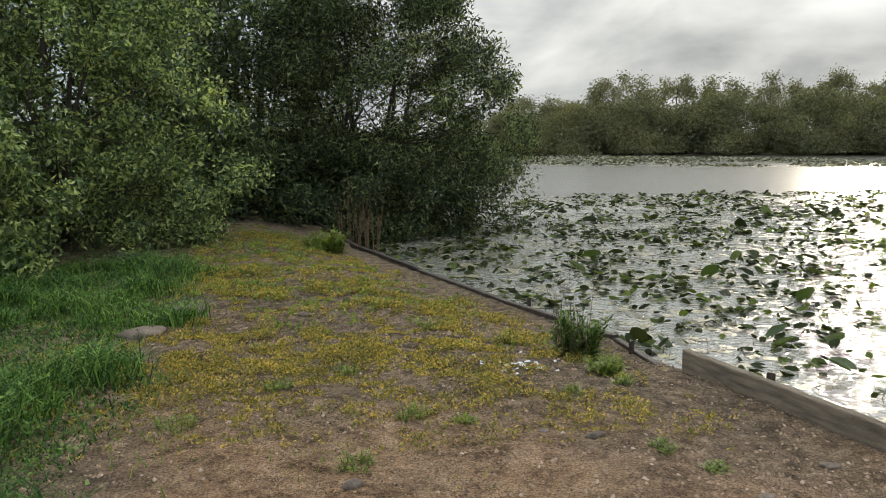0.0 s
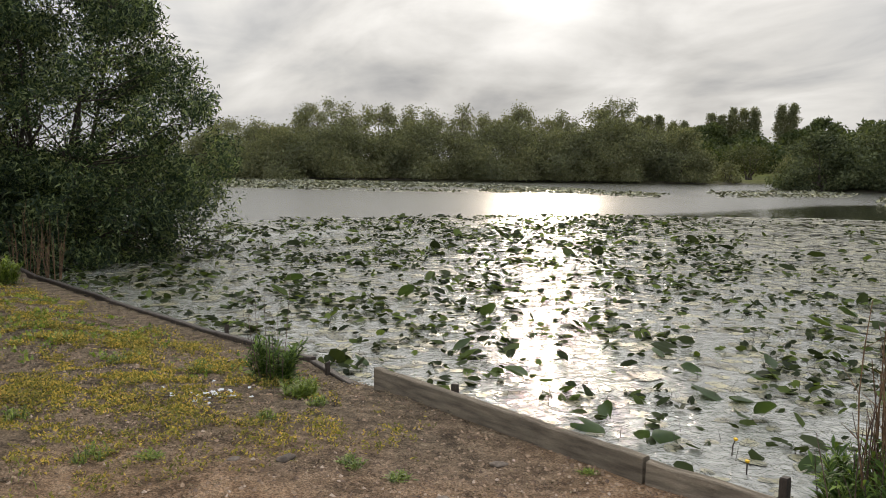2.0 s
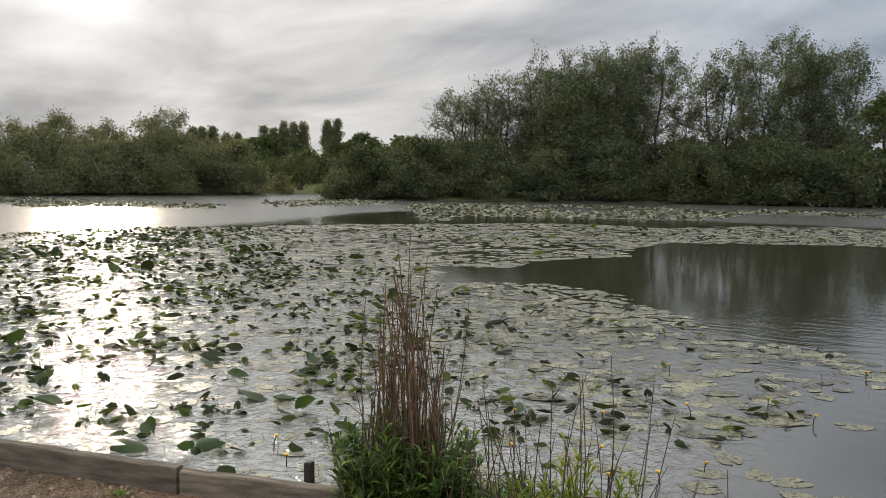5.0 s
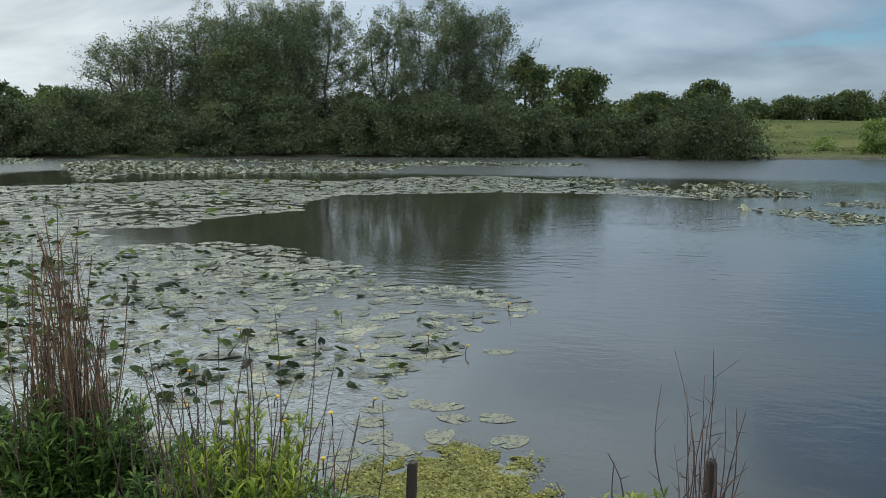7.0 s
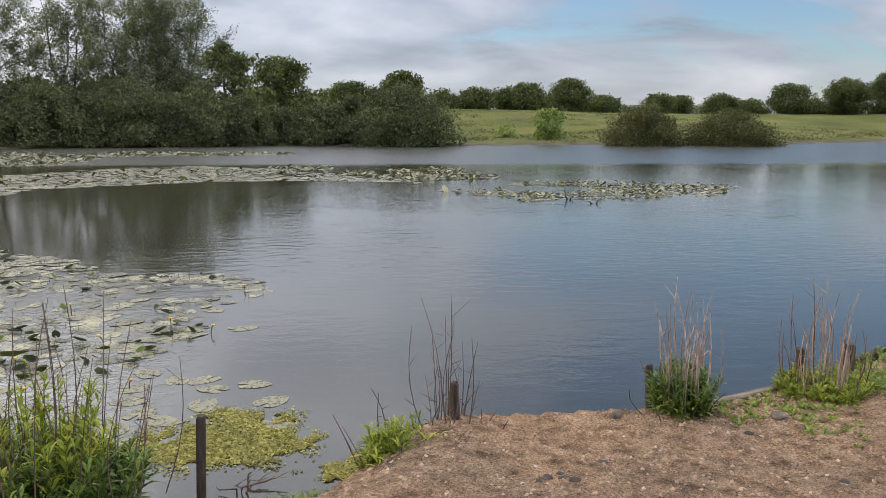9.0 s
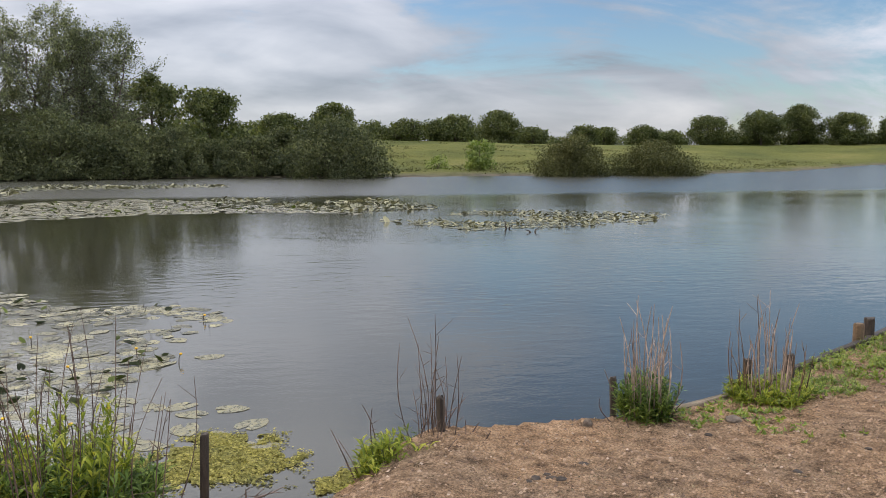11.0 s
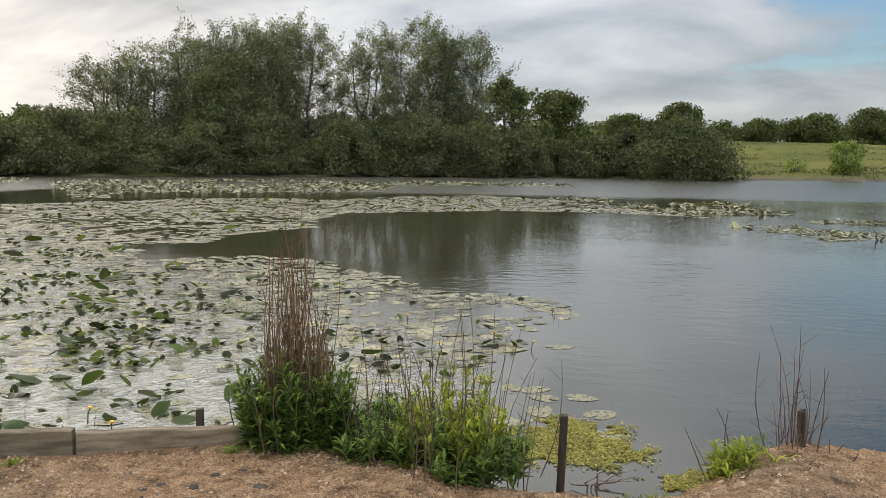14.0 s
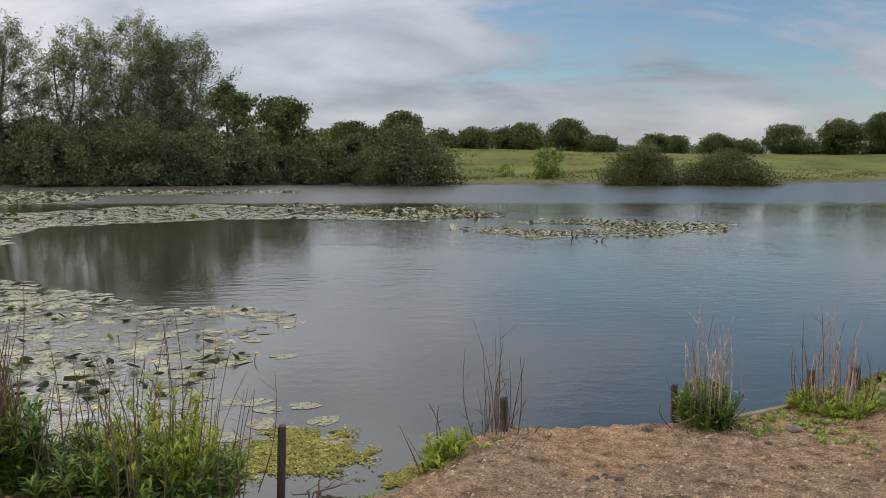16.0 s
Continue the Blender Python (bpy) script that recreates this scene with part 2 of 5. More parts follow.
def ground_mat():
    """Trodden pinkish earth with grit near the water, meadow grass beyond; the share of each comes with the mesh."""
    m, t, out = fresh("earth_and_meadow")
    tc = t.nodes.new("ShaderNodeTexCoord")
    v = tc.outputs["Object"]
    at = t.nodes.new("ShaderNodeAttribute")
    at.attribute_name = "meadow"
    n_big, n_mid, n_fine, n_grit = noise_node(t, v, 0.9, 5.0), noise_node(t, v, 9.0, 8.0, 0.72), noise_node(t, v, 85.0, 5.0, 0.72), noise_node(t, v, 190.0, 2.0)
    soil = ramp_node(t, n_mid, [(0.34, (0.12, 0.072, 0.039)), (0.5, (0.36, 0.224, 0.126)), (0.68, (0.54, 0.364, 0.222))])
    grey = ramp_node(t, n_mid, [(0.36, (0.075, 0.058, 0.041)), (0.66, (0.28, 0.212, 0.150))])
    soil = mix_node(t, ramp_node(t, n_big, [(0.45, (0, 0, 0)), (0.68, (0.6, 0.6, 0.6))]), soil, grey)
    soil = mix_node(t, ramp_node(t, n_grit, [(0.63, (0, 0, 0)), (0.72, (0.5, 0.5, 0.5))]), soil, (0.52, 0.46, 0.40))
    mould = t.nodes.new("ShaderNodeAttribute")
    mould.attribute_name = "mould"
    peat = ramp_node(t, n_mid, [(0.34, (0.058, 0.048, 0.033)), (0.55, (0.185, 0.147, 0.100)), (0.72, (0.35, 0.275, 0.190))])
    silt = ramp_node(t, n_big, [(0.35, (0.060, 0.050, 0.038)), (0.65, (0.15, 0.125, 0.092))])
    soil = mix_node(t, mould.outputs["Fac"], soil, peat)
    # hollows of the fine relief darkened, crevice shade put into the soil colour
    soil = mix_node(t, 0.75, soil, ramp_node(t, n_fine, [(0.37, (0.20, 0.185, 0.175)), (0.5, (0.95, 0.94, 0.93)), (0.64, (1.65, 1.58, 1.5))]), "MULTIPLY")
    shore = t.nodes.new("ShaderNodeAttribute")
    shore.attribute_name = "far_mud"
    soil = mix_node(t, shore.outputs["Fac"], soil, silt)
    f1, f2 = noise_node(t, v, 0.055, 5.0, 0.6), noise_node(t, v, 0.9, 5.0, 0.7)
    field = ramp_node(t, f1, [(0.3, (0.056, 0.066, 0.015)), (0.5, (0.094, 0.098, 0.023)), (0.7, (0.140, 0.128, 0.038))])
    field = mix_node(t, 0.6, field, ramp_node(t, f2, [(0.3, (0.6, 0.62, 0.6)), (0.7, (1.3, 1.28, 1.2))]), "MULTIPLY")
    col = mix_node(t, at.outputs["Fac"], soil, field)
    p = t.nodes.new("ShaderNodeBsdfPrincipled")
    link(t, col, p.inputs["Base Color"])
    p.inputs["Roughness"].default_value, p.inputs["Specular IOR Level"].default_value = 0.95, 0.12
    nrm = bump_node(t, n_mid, 0.9, 0.075)
    nrm = bump_node(t, n_fine, 1.0, 0.026, nrm)
    nrm = bump_node(t, n_grit, 0.5, 0.004, nrm)
    link(t, nrm, p.inputs["Normal"])
    link(t, p.outputs[0], out.inputs["Surface"])
    return m


M_WATER, M_GROUND = water_mat(), ground_mat()
M_BARK = rough_mat("bark", (0.045, 0.036, 0.028), (0.11, 0.088, 0.066), 5, 40, 0.9, 0.8, 0.02)
M_TIMBER = rough_mat("weathered_timber", (0.105, 0.083, 0.057), (0.31, 0.245, 0.170), 3.5, 60, 0.9, 0.8, 0.010, 0.2, (1.2, 9, 9))
M_WETWOOD = rough_mat("wet_dark_wood", (0.022, 0.017, 0.013), (0.070, 0.052, 0.038), 6, 50, 0.6, 0.6, 0.006, 0.2, (9, 9, 1.5))
M_CUT = rough_mat("cut_wood", (0.10, 0.066, 0.040), (0.21, 0.14, 0.080), 8, 60, 0.8, 0.4, 0.004)
M_STONE = rough_mat("pebble_stone", (0.085, 0.064, 0.047), (0.19, 0.145, 0.108), 9, 70, 0.9, 0.5, 0.006, 0.35)
M_MUD = rough_mat("dark_mud", (0.035, 0.028, 0.022), (0.085, 0.065, 0.050), 12, 70, 0.9, 0.7, 0.01)
M_STEM = rough_mat("dry_stem", (0.070, 0.041, 0.022), (0.22, 0.130, 0.068), 14, 80, 0.8, 0.3, 0.002, 0.35)
M_DRY = rough_mat("grey_dry_stem", (0.17, 0.120, 0.088), (0.42, 0.31, 0.235), 14, 80, 0.8, 0.3, 0.002, 0.35)
M_TWIG = rough_mat("dead_twig", (0.060, 0.040, 0.030), (0.16, 0.105, 0.078), 14, 80, 0.8, 0.3, 0.002, 0.3)
M_GSTEM = rough_mat("green_stem", (0.06, 0.085, 0.02), (0.12, 0.15, 0.04), 14, 80, 0.7, 0.2, 0.002, 0.2)
M_WILLOW = leaf_mat("willow_leaves", (0.020, 0.032, 0.017), (0.050, 0.070, 0.034), (0.24, 0.27, 0.12), 0.32, 0.6, 0.6, 0.2)
M_SHRUB = leaf_mat("shrub_leaves", (0.028, 0.048, 0.020), (0.150, 0.200, 0.086), (0.60, 0.64, 0.28), 0.38, 0.45, 1.1, 0.35)
# paler, warmer leaf tones that stand in for haze over distance
M_HAZED_LEAVES = leaf_mat("hazed_far_leaves", (0.112, 0.109, 0.067), (0.150, 0.145, 0.086), (0.205, 0.196, 0.112), 0.36, 0.7, 0.22, 0.1)
M_CLUMPWILLOW = leaf_mat("clump_willow_leaves", (0.050, 0.058, 0.033), (0.086, 0.095, 0.052), (0.150, 0.155, 0.083), 0.30, 0.7, 0.28, 0.1)
M_POPLAR = leaf_mat("poplar_leaves", (0.056, 0.066, 0.043), (0.108, 0.120, 0.076), (0.21, 0.22, 0.135), 0.40, 0.5, 0.3, 0.2)
M_OAK = leaf_mat("oak_leaves", (0.040, 0.051, 0.021), (0.074, 0.088, 0.036), (0.13, 0.14, 0.057), 0.34, 0.6, 0.3, 0.15)
M_SALLOW = leaf_mat("sallow_leaves", (0.052, 0.056, 0.026), (0.085, 0.087, 0.040), (0.14, 0.135, 0.063), 0.26, 0.7, 0.4, 0.1)
M_YOUNG = leaf_mat("young_leaves", (0.084, 0.120, 0.030), (0.144, 0.192, 0.054), (0.228, 0.264, 0.090), 0.4, 0.5, 0.4)
M_GRASS = leaf_mat("grass_blades", (0.020, 0.046, 0.012), (0.060, 0.122, 0.030), (0.21, 0.32, 0.085), 0.35, 0.6, 2.4, 0.15)
M_WEED = leaf_mat("yellow_weeds", (0.090, 0.094, 0.028), (0.27, 0.232, 0.060), (0.58, 0.375, 0.10), 0.32, 0.8, 3.2, 0.1)
M_TUFT = leaf_mat("tuft_leaves", (0.084, 0.120, 0.024), (0.168, 0.216, 0.042), (0.288, 0.312, 0.072), 0.4, 0.5, 2.0)
M_HERB = leaf_mat("herb_leaves", (0.028, 0.050, 0.013), (0.076, 0.120, 0.027), (0.21, 0.275, 0.065), 0.32, 0.6, 2.5, 0.12)
M_BRIGHT = leaf_mat("bright_leaves", (0.085, 0.118, 0.018), (0.195, 0.232, 0.033), (0.38, 0.37, 0.075), 0.42, 0.6, 3.5, 0.12)
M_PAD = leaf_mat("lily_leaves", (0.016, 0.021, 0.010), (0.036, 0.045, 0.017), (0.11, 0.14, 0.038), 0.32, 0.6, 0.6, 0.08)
M_BROAD = leaf_mat("broad_lily_leaves", (0.024, 0.040, 0.013), (0.046, 0.070, 0.021), (0.10, 0.135, 0.042), 0.35, 0.4, 6.0, 0.25)
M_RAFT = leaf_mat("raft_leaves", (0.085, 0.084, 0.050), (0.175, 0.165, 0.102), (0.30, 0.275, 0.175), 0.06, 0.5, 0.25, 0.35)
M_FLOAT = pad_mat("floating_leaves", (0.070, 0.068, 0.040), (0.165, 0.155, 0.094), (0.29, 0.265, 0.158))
M_ALGAE = leaf_mat("algae", (0.11, 0.100, 0.027), (0.235, 0.210, 0.056), (0.39, 0.335, 0.105), 0.12, 0.7, 5.0, 0.2)
M_LITTER = leaf_mat("leaf_litter", (0.065, 0.046, 0.029), (0.165, 0.115, 0.072), (0.37, 0.28, 0.185), 0.05, 0.9, 1.5, 0.1)
M_BLOOM = rough_mat("yellow_bloom", (0.55, 0.30, 0.02), (0.75, 0.45, 0.03), 20, 80, 0.6, 0.1, 0.001)
M_PETAL = rough_mat("white_feather", (0.6, 0.6, 0.58), (0.8, 0.79, 0.76), 20, 80, 0.7, 0.1, 0.001)


# ---- mesh helpers ----
def np_mesh(name, V, F, mat, smooth=False):
    """A mesh from arrays of points and of faces that all have the same number of corners."""
    V, F = np.asarray(V, dtype=np.float32), np.asarray(F, dtype=np.int32)
    me = bpy.data.meshes.new(name)
    n, k = F.shape
    me.vertices.add(len(V))
    me.vertices.foreach_set("co", V.ravel())
    me.loops.add(n * k)
    me.loops.foreach_set("vertex_index", F.ravel())
    me.polygons.add(n)
    me.polygons.foreach_set("loop_start", np.arange(0, n * k, k, dtype=np.int32))
    me.polygons.foreach_set("use_smooth", np.full(n, smooth))
    me.update(calc_edges=True)
    me.materials.append(mat)
    return me


def child(name, me, parent, label="", kind=""):
    ob = new(name, me)
    ob.parent = parent
    return tagged(ob, label, "", "", kind)


def part(name, bm, material, parent, label=""):
    me = bpy.data.meshes.new(name)
    bm.to_mesh(me)
    bm.free()
    me.materials.append(material)
    return child(name, me, parent, label)


def thing(name, place, label, category, group="", kind=""):
    ob = new(name)
    ob.location = place
    ob.empty_display_size = 0.2
    return tagged(ob, label, category, group, kind)


def value_noise(x, y, seed=0):
    """Smooth noise on a unit grid, 0 to 1."""
    xi, yi = np.floor(x).astype(np.int64), np.floor(y).astype(np.int64)
    fx, fy = x - xi, y - yi
    fx, fy = fx * fx * (3 - 2 * fx), fy * fy * (3 - 2 * fy)

    def lattice(a, b):
        h = (a * 374761393 + b * 668265263 + seed * 974711) & 0x7FFFFFFF
        h = ((h ^ (h >> 13)) * 1274126177) & 0x7FFFFFFF
        return ((h ^ (h >> 16)) & 0xFFFF) / 65535.0

    return (lattice(xi, yi) * (1 - fx) + lattice(xi + 1, yi) * fx) * (1 - fy) + (lattice(xi, yi + 1) * (1 - fx) + lattice(xi + 1, yi + 1) * fx) * fy


def step01(v, a, b):
    s = np.clip((v - a) / (b - a), 0, 1)
    return s * s * (3 - 2 * s)


def tubes(paths, sides=5):
    """Tapered tubes along lists of (point, radius), in one pair of arrays of points and quads."""
    V, F = [], []
    for path in paths:
        pts, n0 = [Vector(p) for p, _ in path], len(V)
        for i, (p, r) in enumerate(path):
            d = (pts[min(i + 1, len(pts) - 1)] - pts[max(i - 1, 0)]).normalized()
            u = d.orthogonal().normalized()
            w = d.cross(u)
            for k in range(sides):
                a = 2 * math.pi * k / sides
                V.append(pts[i] + float(r) * (math.cos(a) * u + math.sin(a) * w))
        for i in range(len(path) - 1):
            for k in range(sides):
                a, b = n0 + i * sides + k, n0 + i * sides + (k + 1) % sides
                F.append((a, b, b + sides, a + sides))
    return np.array([tuple(v) for v in V]), np.array(F)


def unit_rows(a):
    return a / np.maximum(np.linalg.norm(a, axis=1, keepdims=True), 1e-6)


def leaf_cloud(C, size, rng, slim=0.5, droop=0.0, fold=0.25):
    """One folded diamond leaf at each point C."""
    n = len(C)
    axis = unit_rows(rng.normal(size=(n, 3)) + np.array([0, 0, -droop]))
    side = unit_rows(np.cross(axis, rng.normal(size=(n, 3))))
    up = np.cross(axis, side)
    L = (size * rng.uniform(0.65, 1.35, n))[:, None]
    W = L * slim
    if size >= 0.08:
        V = np.stack([C - side * W * 0.5, C + side * W * 0.5, C + axis * L + up * W * fold], 1).reshape(-1, 3)
        return V, np.arange(3 * n).reshape(n, 3)
    mid = C + axis * L * 0.45
    V = np.stack([C, mid + side * W * 0.5 + up * W * fold, C + axis * L, mid - side * W * 0.5 + up * W * fold], 1).reshape(-1, 3)
    return V, np.arange(4 * n).reshape(n, 4)


# ---- the pond's outline and the ground ----
SHORE = [(-1.62, 17.2), (-0.64, 13.3), (-0.20, 11.7), (0.60, 9.6), (1.48, 7.35), (2.08, 6.05), (2.24, 5.0), (2.88, 2.88), (3.16, 2.36),
         (3.46, 1.75), (3.56, 1.2), (3.60, 0.8), (3.60, 0.3), (3.66, -0.05), (3.80, -0.4), (4.08, -0.7), (4.14, -1.2), (4.16, -1.7),
         (4.14, -2.15), (4.44, -2.8), (4.85, -3.5), (5.72, -4.85), (7.5, -7.5), (14, -16), (40, -45), (70, -80), (125, -125), (135, -108),
         (86, -58), (77, -42), (75, -30), (75.5, -18), (73.2, -9), (75.2, 0), (76.2, 8.2), (74.2, 15.4), (72.2, 22.6), (69, 30.9), (62.8, 38.1), (58.7, 45.3),
         (57.4, 52.2), (60, 60), (71, 67), (69, 71), (60, 71), (52, 74), (42, 78), (33, 82), (25, 86), (16, 89.5), (9, 90), (4, 60), (2, 35),
         (0, 24), (-1.2, 19)]


def inside(poly, x, y):
    res = np.zeros(np.shape(x), bool)
    for (x0, y0), (x1, y1) in zip(poly, poly[1:] + poly[:1]):
        if y0 == y1:
            continue
        cross = (y0 > y) != (y1 > y)
        res ^= cross & (x < (x1 - x0) * (y - y0) / (y1 - y0) + x0)
    return res


def shore_distance(x, y):
    """Metres from the water's edge, below zero over the water."""
    best = np.full(np.shape(x), 1e9)
    for (x0, y0), (x1, y1) in zip(SHORE, SHORE[1:] + SHORE[:1]):
        dx, dy = x1 - x0, y1 - y0
        s = np.clip(((x - x0) * dx + (y - y0) * dy) / (dx * dx + dy * dy), 0, 1)
        best = np.minimum(best, np.hypot(x - x0 - s * dx, y - y0 - s * dy))
    return np.where(inside(SHORE, x, y), -best, best)


def land(x, y):
    """Ground height and how much meadow grows there."""
    x, y = np.asarray(x, float), np.asarray(y, float)
    d = shore_distance(x, y)
    near = np.hypot(x, y) < 32
    bay = step01(y, -0.8, 0.25) * (1 - step01(y, 0.8, 1.2)) * near
    hump = np.exp(-(((x - 3.3) / 0.9) ** 2 + ((y + 1.0) / 0.75) ** 2))
    edge = 0.40 - 0.08 * step01(y, 4.6, 5.6) - 0.09 * (1 - step01(y, -1.2, -0.2))
    bank = edge + (0.50 - 0.10 * (1 - step01(y, -1, 1)) - edge) * step01(d, 0.2, 1.6)
    bay_h = 0.05 + 0.33 * step01(d, -0.05, 0.75) + 0.02 * hump
    close = np.where(d > 0, bank * (1 - bay) + bay_h * bay, 0.0)
    close = close + (value_noise(x * 2.1, y * 2.1, 3) - 0.5) * 0.035 * step01(d, 0.1, 0.6) + (value_noise(x * 9, y * 9, 5) - 0.5) * 0.018 * step01(d, 0.0, 0.3)
    rise = 0.04 + 0.30 * step01(d, 0, 2.5) + 4.3 * step01(d, 3, 75) * (1 - 0.55 * step01(y, 25, 60))
    rise = rise + (value_noise(x * 0.08, y * 0.08, 7) - 0.5) * 0.5 * step01(d, 8, 40)
    z = np.where(near, close, rise)
    open_bank = (y < -0.3) & (y > -2.2)
    face = np.where(open_bank, 0.20, 0.04)
    wet = edge - (edge + 0.15) * np.clip(-d / face, 0, 1) - 0.75 * step01(-d, 0.1, 1.2)
    slope = np.where(bay > 0.3, 0.05 - 0.7 * step01(-d, 0, 0.9), wet)
    z = np.where(d > 0, z, np.where(near, slope, 0.04 - 0.6 * step01(-d, 0, 1.5)))
    meadow = np.where(near, step01(np.hypot(x, y), 22, 30), step01(d + 2.0 * (value_noise(x * 0.3, y * 0.3, 9) - 0.5), 0.4, 2.6))
    return z, meadow


def ground_z(x, y):
    return float(land(np.array([x]), np.array([y]))[0][0])


def build_ground():
    r = [0.0, 0.5]
    while r[-1] < 20:
        r.append(r[-1] * 1.015)
    while r[-1] < 4000:
        r.append(r[-1] * 1.045)
    r = np.array(r[1:])
    a = np.concatenate([np.arange(-50, 130, 0.75), np.arange(130, 310, 3.0)])
    R, A = np.meshgrid(r, np.radians(a), indexing="ij")
    x, y = R * np.cos(A), R * np.sin(A)
    z, mead = land(x, y)
    nr, na = R.shape
    i, j = np.meshgrid(np.arange(nr - 1), np.arange(na), indexing="ij")
    k = (j + 1) % na
    F = np.stack([i * na + j, (i + 1) * na + j, (i + 1) * na + k, i * na + k], -1).reshape(-1, 4)
    V = np.stack([x, y, z], -1).reshape(-1, 3)
    # the middle of the grid closes on one point
    V = np.concatenate([V, [[0, 0, ground_z(0, 0)]]])
    k = np.arange(na)
    F = np.concatenate([F, np.stack([k, (k + 1) % na, np.full(na, nr * na), np.full(na, nr * na)], 1)])
    me = np_mesh("ground", V, F, M_GROUND, True)
    at = me.attributes.new("meadow", "FLOAT", "POINT")
    at.data.foreach_set("value", np.append(mead.ravel(), 0).astype(np.float32))
    xx, yy = x.ravel(), y.ravel()
    m = step01(yy + 1.6 * (value_noise(xx * 0.9, yy * 0.9, 81) - 0.5) + 1.1 * (value_noise(xx * 3.5, yy * 3.5, 83) - 0.5), 2.7, 5.2) * (1 - step01(xx, 3, 4)) * 0.8
    m = np.maximum(m, 0.8 * step01(-xx - 0.16 * (yy - 4) + 0.8 * (value_noise(xx * 1.2, yy * 1.2, 85) - 0.5), 0.7, 1.6) * step01(yy + 1.5 * value_noise(xx * 0.8, yy * 0.8, 87), 0.8, 3.0))
    me.attributes.new("far_mud", "FLOAT", "POINT").data.foreach_set("value", np.append(np.hypot(xx, yy) > 32, 0).astype(np.float32))
    me.attributes.new("mould", "FLOAT", "POINT").data.foreach_set("value", np.append(m, 0).astype(np.float32))
    tagged(new("ground", me), "pinkish trodden gravelly earth bank giving way to green meadow", "ground", kind="structure")


build_ground()


def build_water():
    xs, ys = np.concatenate([np.linspace(-6, 26, 50), np.linspace(28, 140, 50)]), np.concatenate([np.linspace(-130, -8, 50), np.linspace(-6, 30, 60), np.linspace(33, 96, 40)])
    X, Y = np.meshgrid(xs, ys, indexing="ij")
    V = np.stack([X, Y, np.zeros_like(X)], -1).reshape(-1, 3)
    n = len(ys)
    i, j = np.meshgrid(np.arange(len(xs) - 1), np.arange(n - 1), indexing="ij")
    F = np.stack([i * n + j, (i + 1) * n + j, (i + 1) * n + j + 1, i * n + j + 1], -1).reshape(-1, 4)
    me = np_mesh("water", V, F, M_WATER, True)
    # sheltered among the lilies, ruffled out in the open
    calm = (0.46 + 1.1 * step01(Y.ravel() - 0.35 * X.ravel(), 15, 24) + 0.9 * step01(X.ravel(), 34, 46)) * (1 - 0.6 * np.exp(-((X.ravel() - 18) / 7) ** 2 - ((Y.ravel() - 6) / 4) ** 2))
    me.attributes.new("ripple", "FLOAT", "POINT").data.foreach_set("value", calm.astype(np.float32))
    # a film between the lilies near the bank, its pale colour standing in for sky sheen
    xx, yy = X.ravel(), Y.ravel()
    film = (1 - step01(xx * 0.86 - yy * 0.51, 3.0, 8.0)) * (1 - step01(yy, 20, 26)) * (1 - step01(xx, 12, 22)) * step01(yy, 0.6, 2.4)
    me.attributes.new("film", "FLOAT", "POINT").data.foreach_set("value", film.astype(np.float32))
    tagged(new("water", me), "dark lightly rippled pond water reflecting the cloudy sky", "water", kind="structure")


build_water()


# ---- trees and bushes ----
def crown_points(rng, n, clusters, height, width, base, shape, ragged, hole=None, tight=1.0):
    """Points for leaves: clumps scattered in the crown's body, with an uneven outline."""
    C = []
    while len(C) < clusters:
        z = rng.uniform(0, 1)
        if shape == "dome":
            z = z ** 1.35
            prof = math.sqrt(max(0.0, 1 - z ** 2.2)) * (0.86 + 0.14 * min(1, z * 5))
        elif shape == "oak":
            prof = math.sqrt(max(0.0, 1 - (2 * z - 0.86) ** 2 / 1.3))
        elif shape == "spire":
            prof = 0.95 if z < 0.65 else ((1 - z) / 0.35) ** 0.6
        else:
            prof = math.sqrt(max(0.0, 1 - (2 * z - 1.05) ** 2 / 1.25)) * (0.75 + 0.35 * z)
        ang, rad = rng.uniform(0, 2 * math.pi), rng.uniform(0, 1) ** 0.42
        lump = 1 + ragged * math.sin(3 * ang + 7 * z + rng.uniform(-0.8, 0.8))
        p = (math.cos(ang) * rad * prof * lump * width / 2, math.sin(ang) * rad * prof * lump * width / 2, height * (base + (1 - base) * z))
        C.append(p)
    C = np.array(C)
    rc = width * (0.3 if shape == "spire" else 0.46 / clusters ** (1 / 3)) * tight
    pick = rng.integers(0, clusters, n)
    P = C[pick] + np.clip(rng.normal(size=(n, 3)), -1.7, 1.7) * rc * np.array([0.62, 0.62, 0.55])
    P[:, 2] = np.abs(P[:, 2] - 0.03) + 0.03
    if hole:
        P = P[[not hole(p) or k % 5 == 0 for k, p in enumerate(P)]]
    return C, P


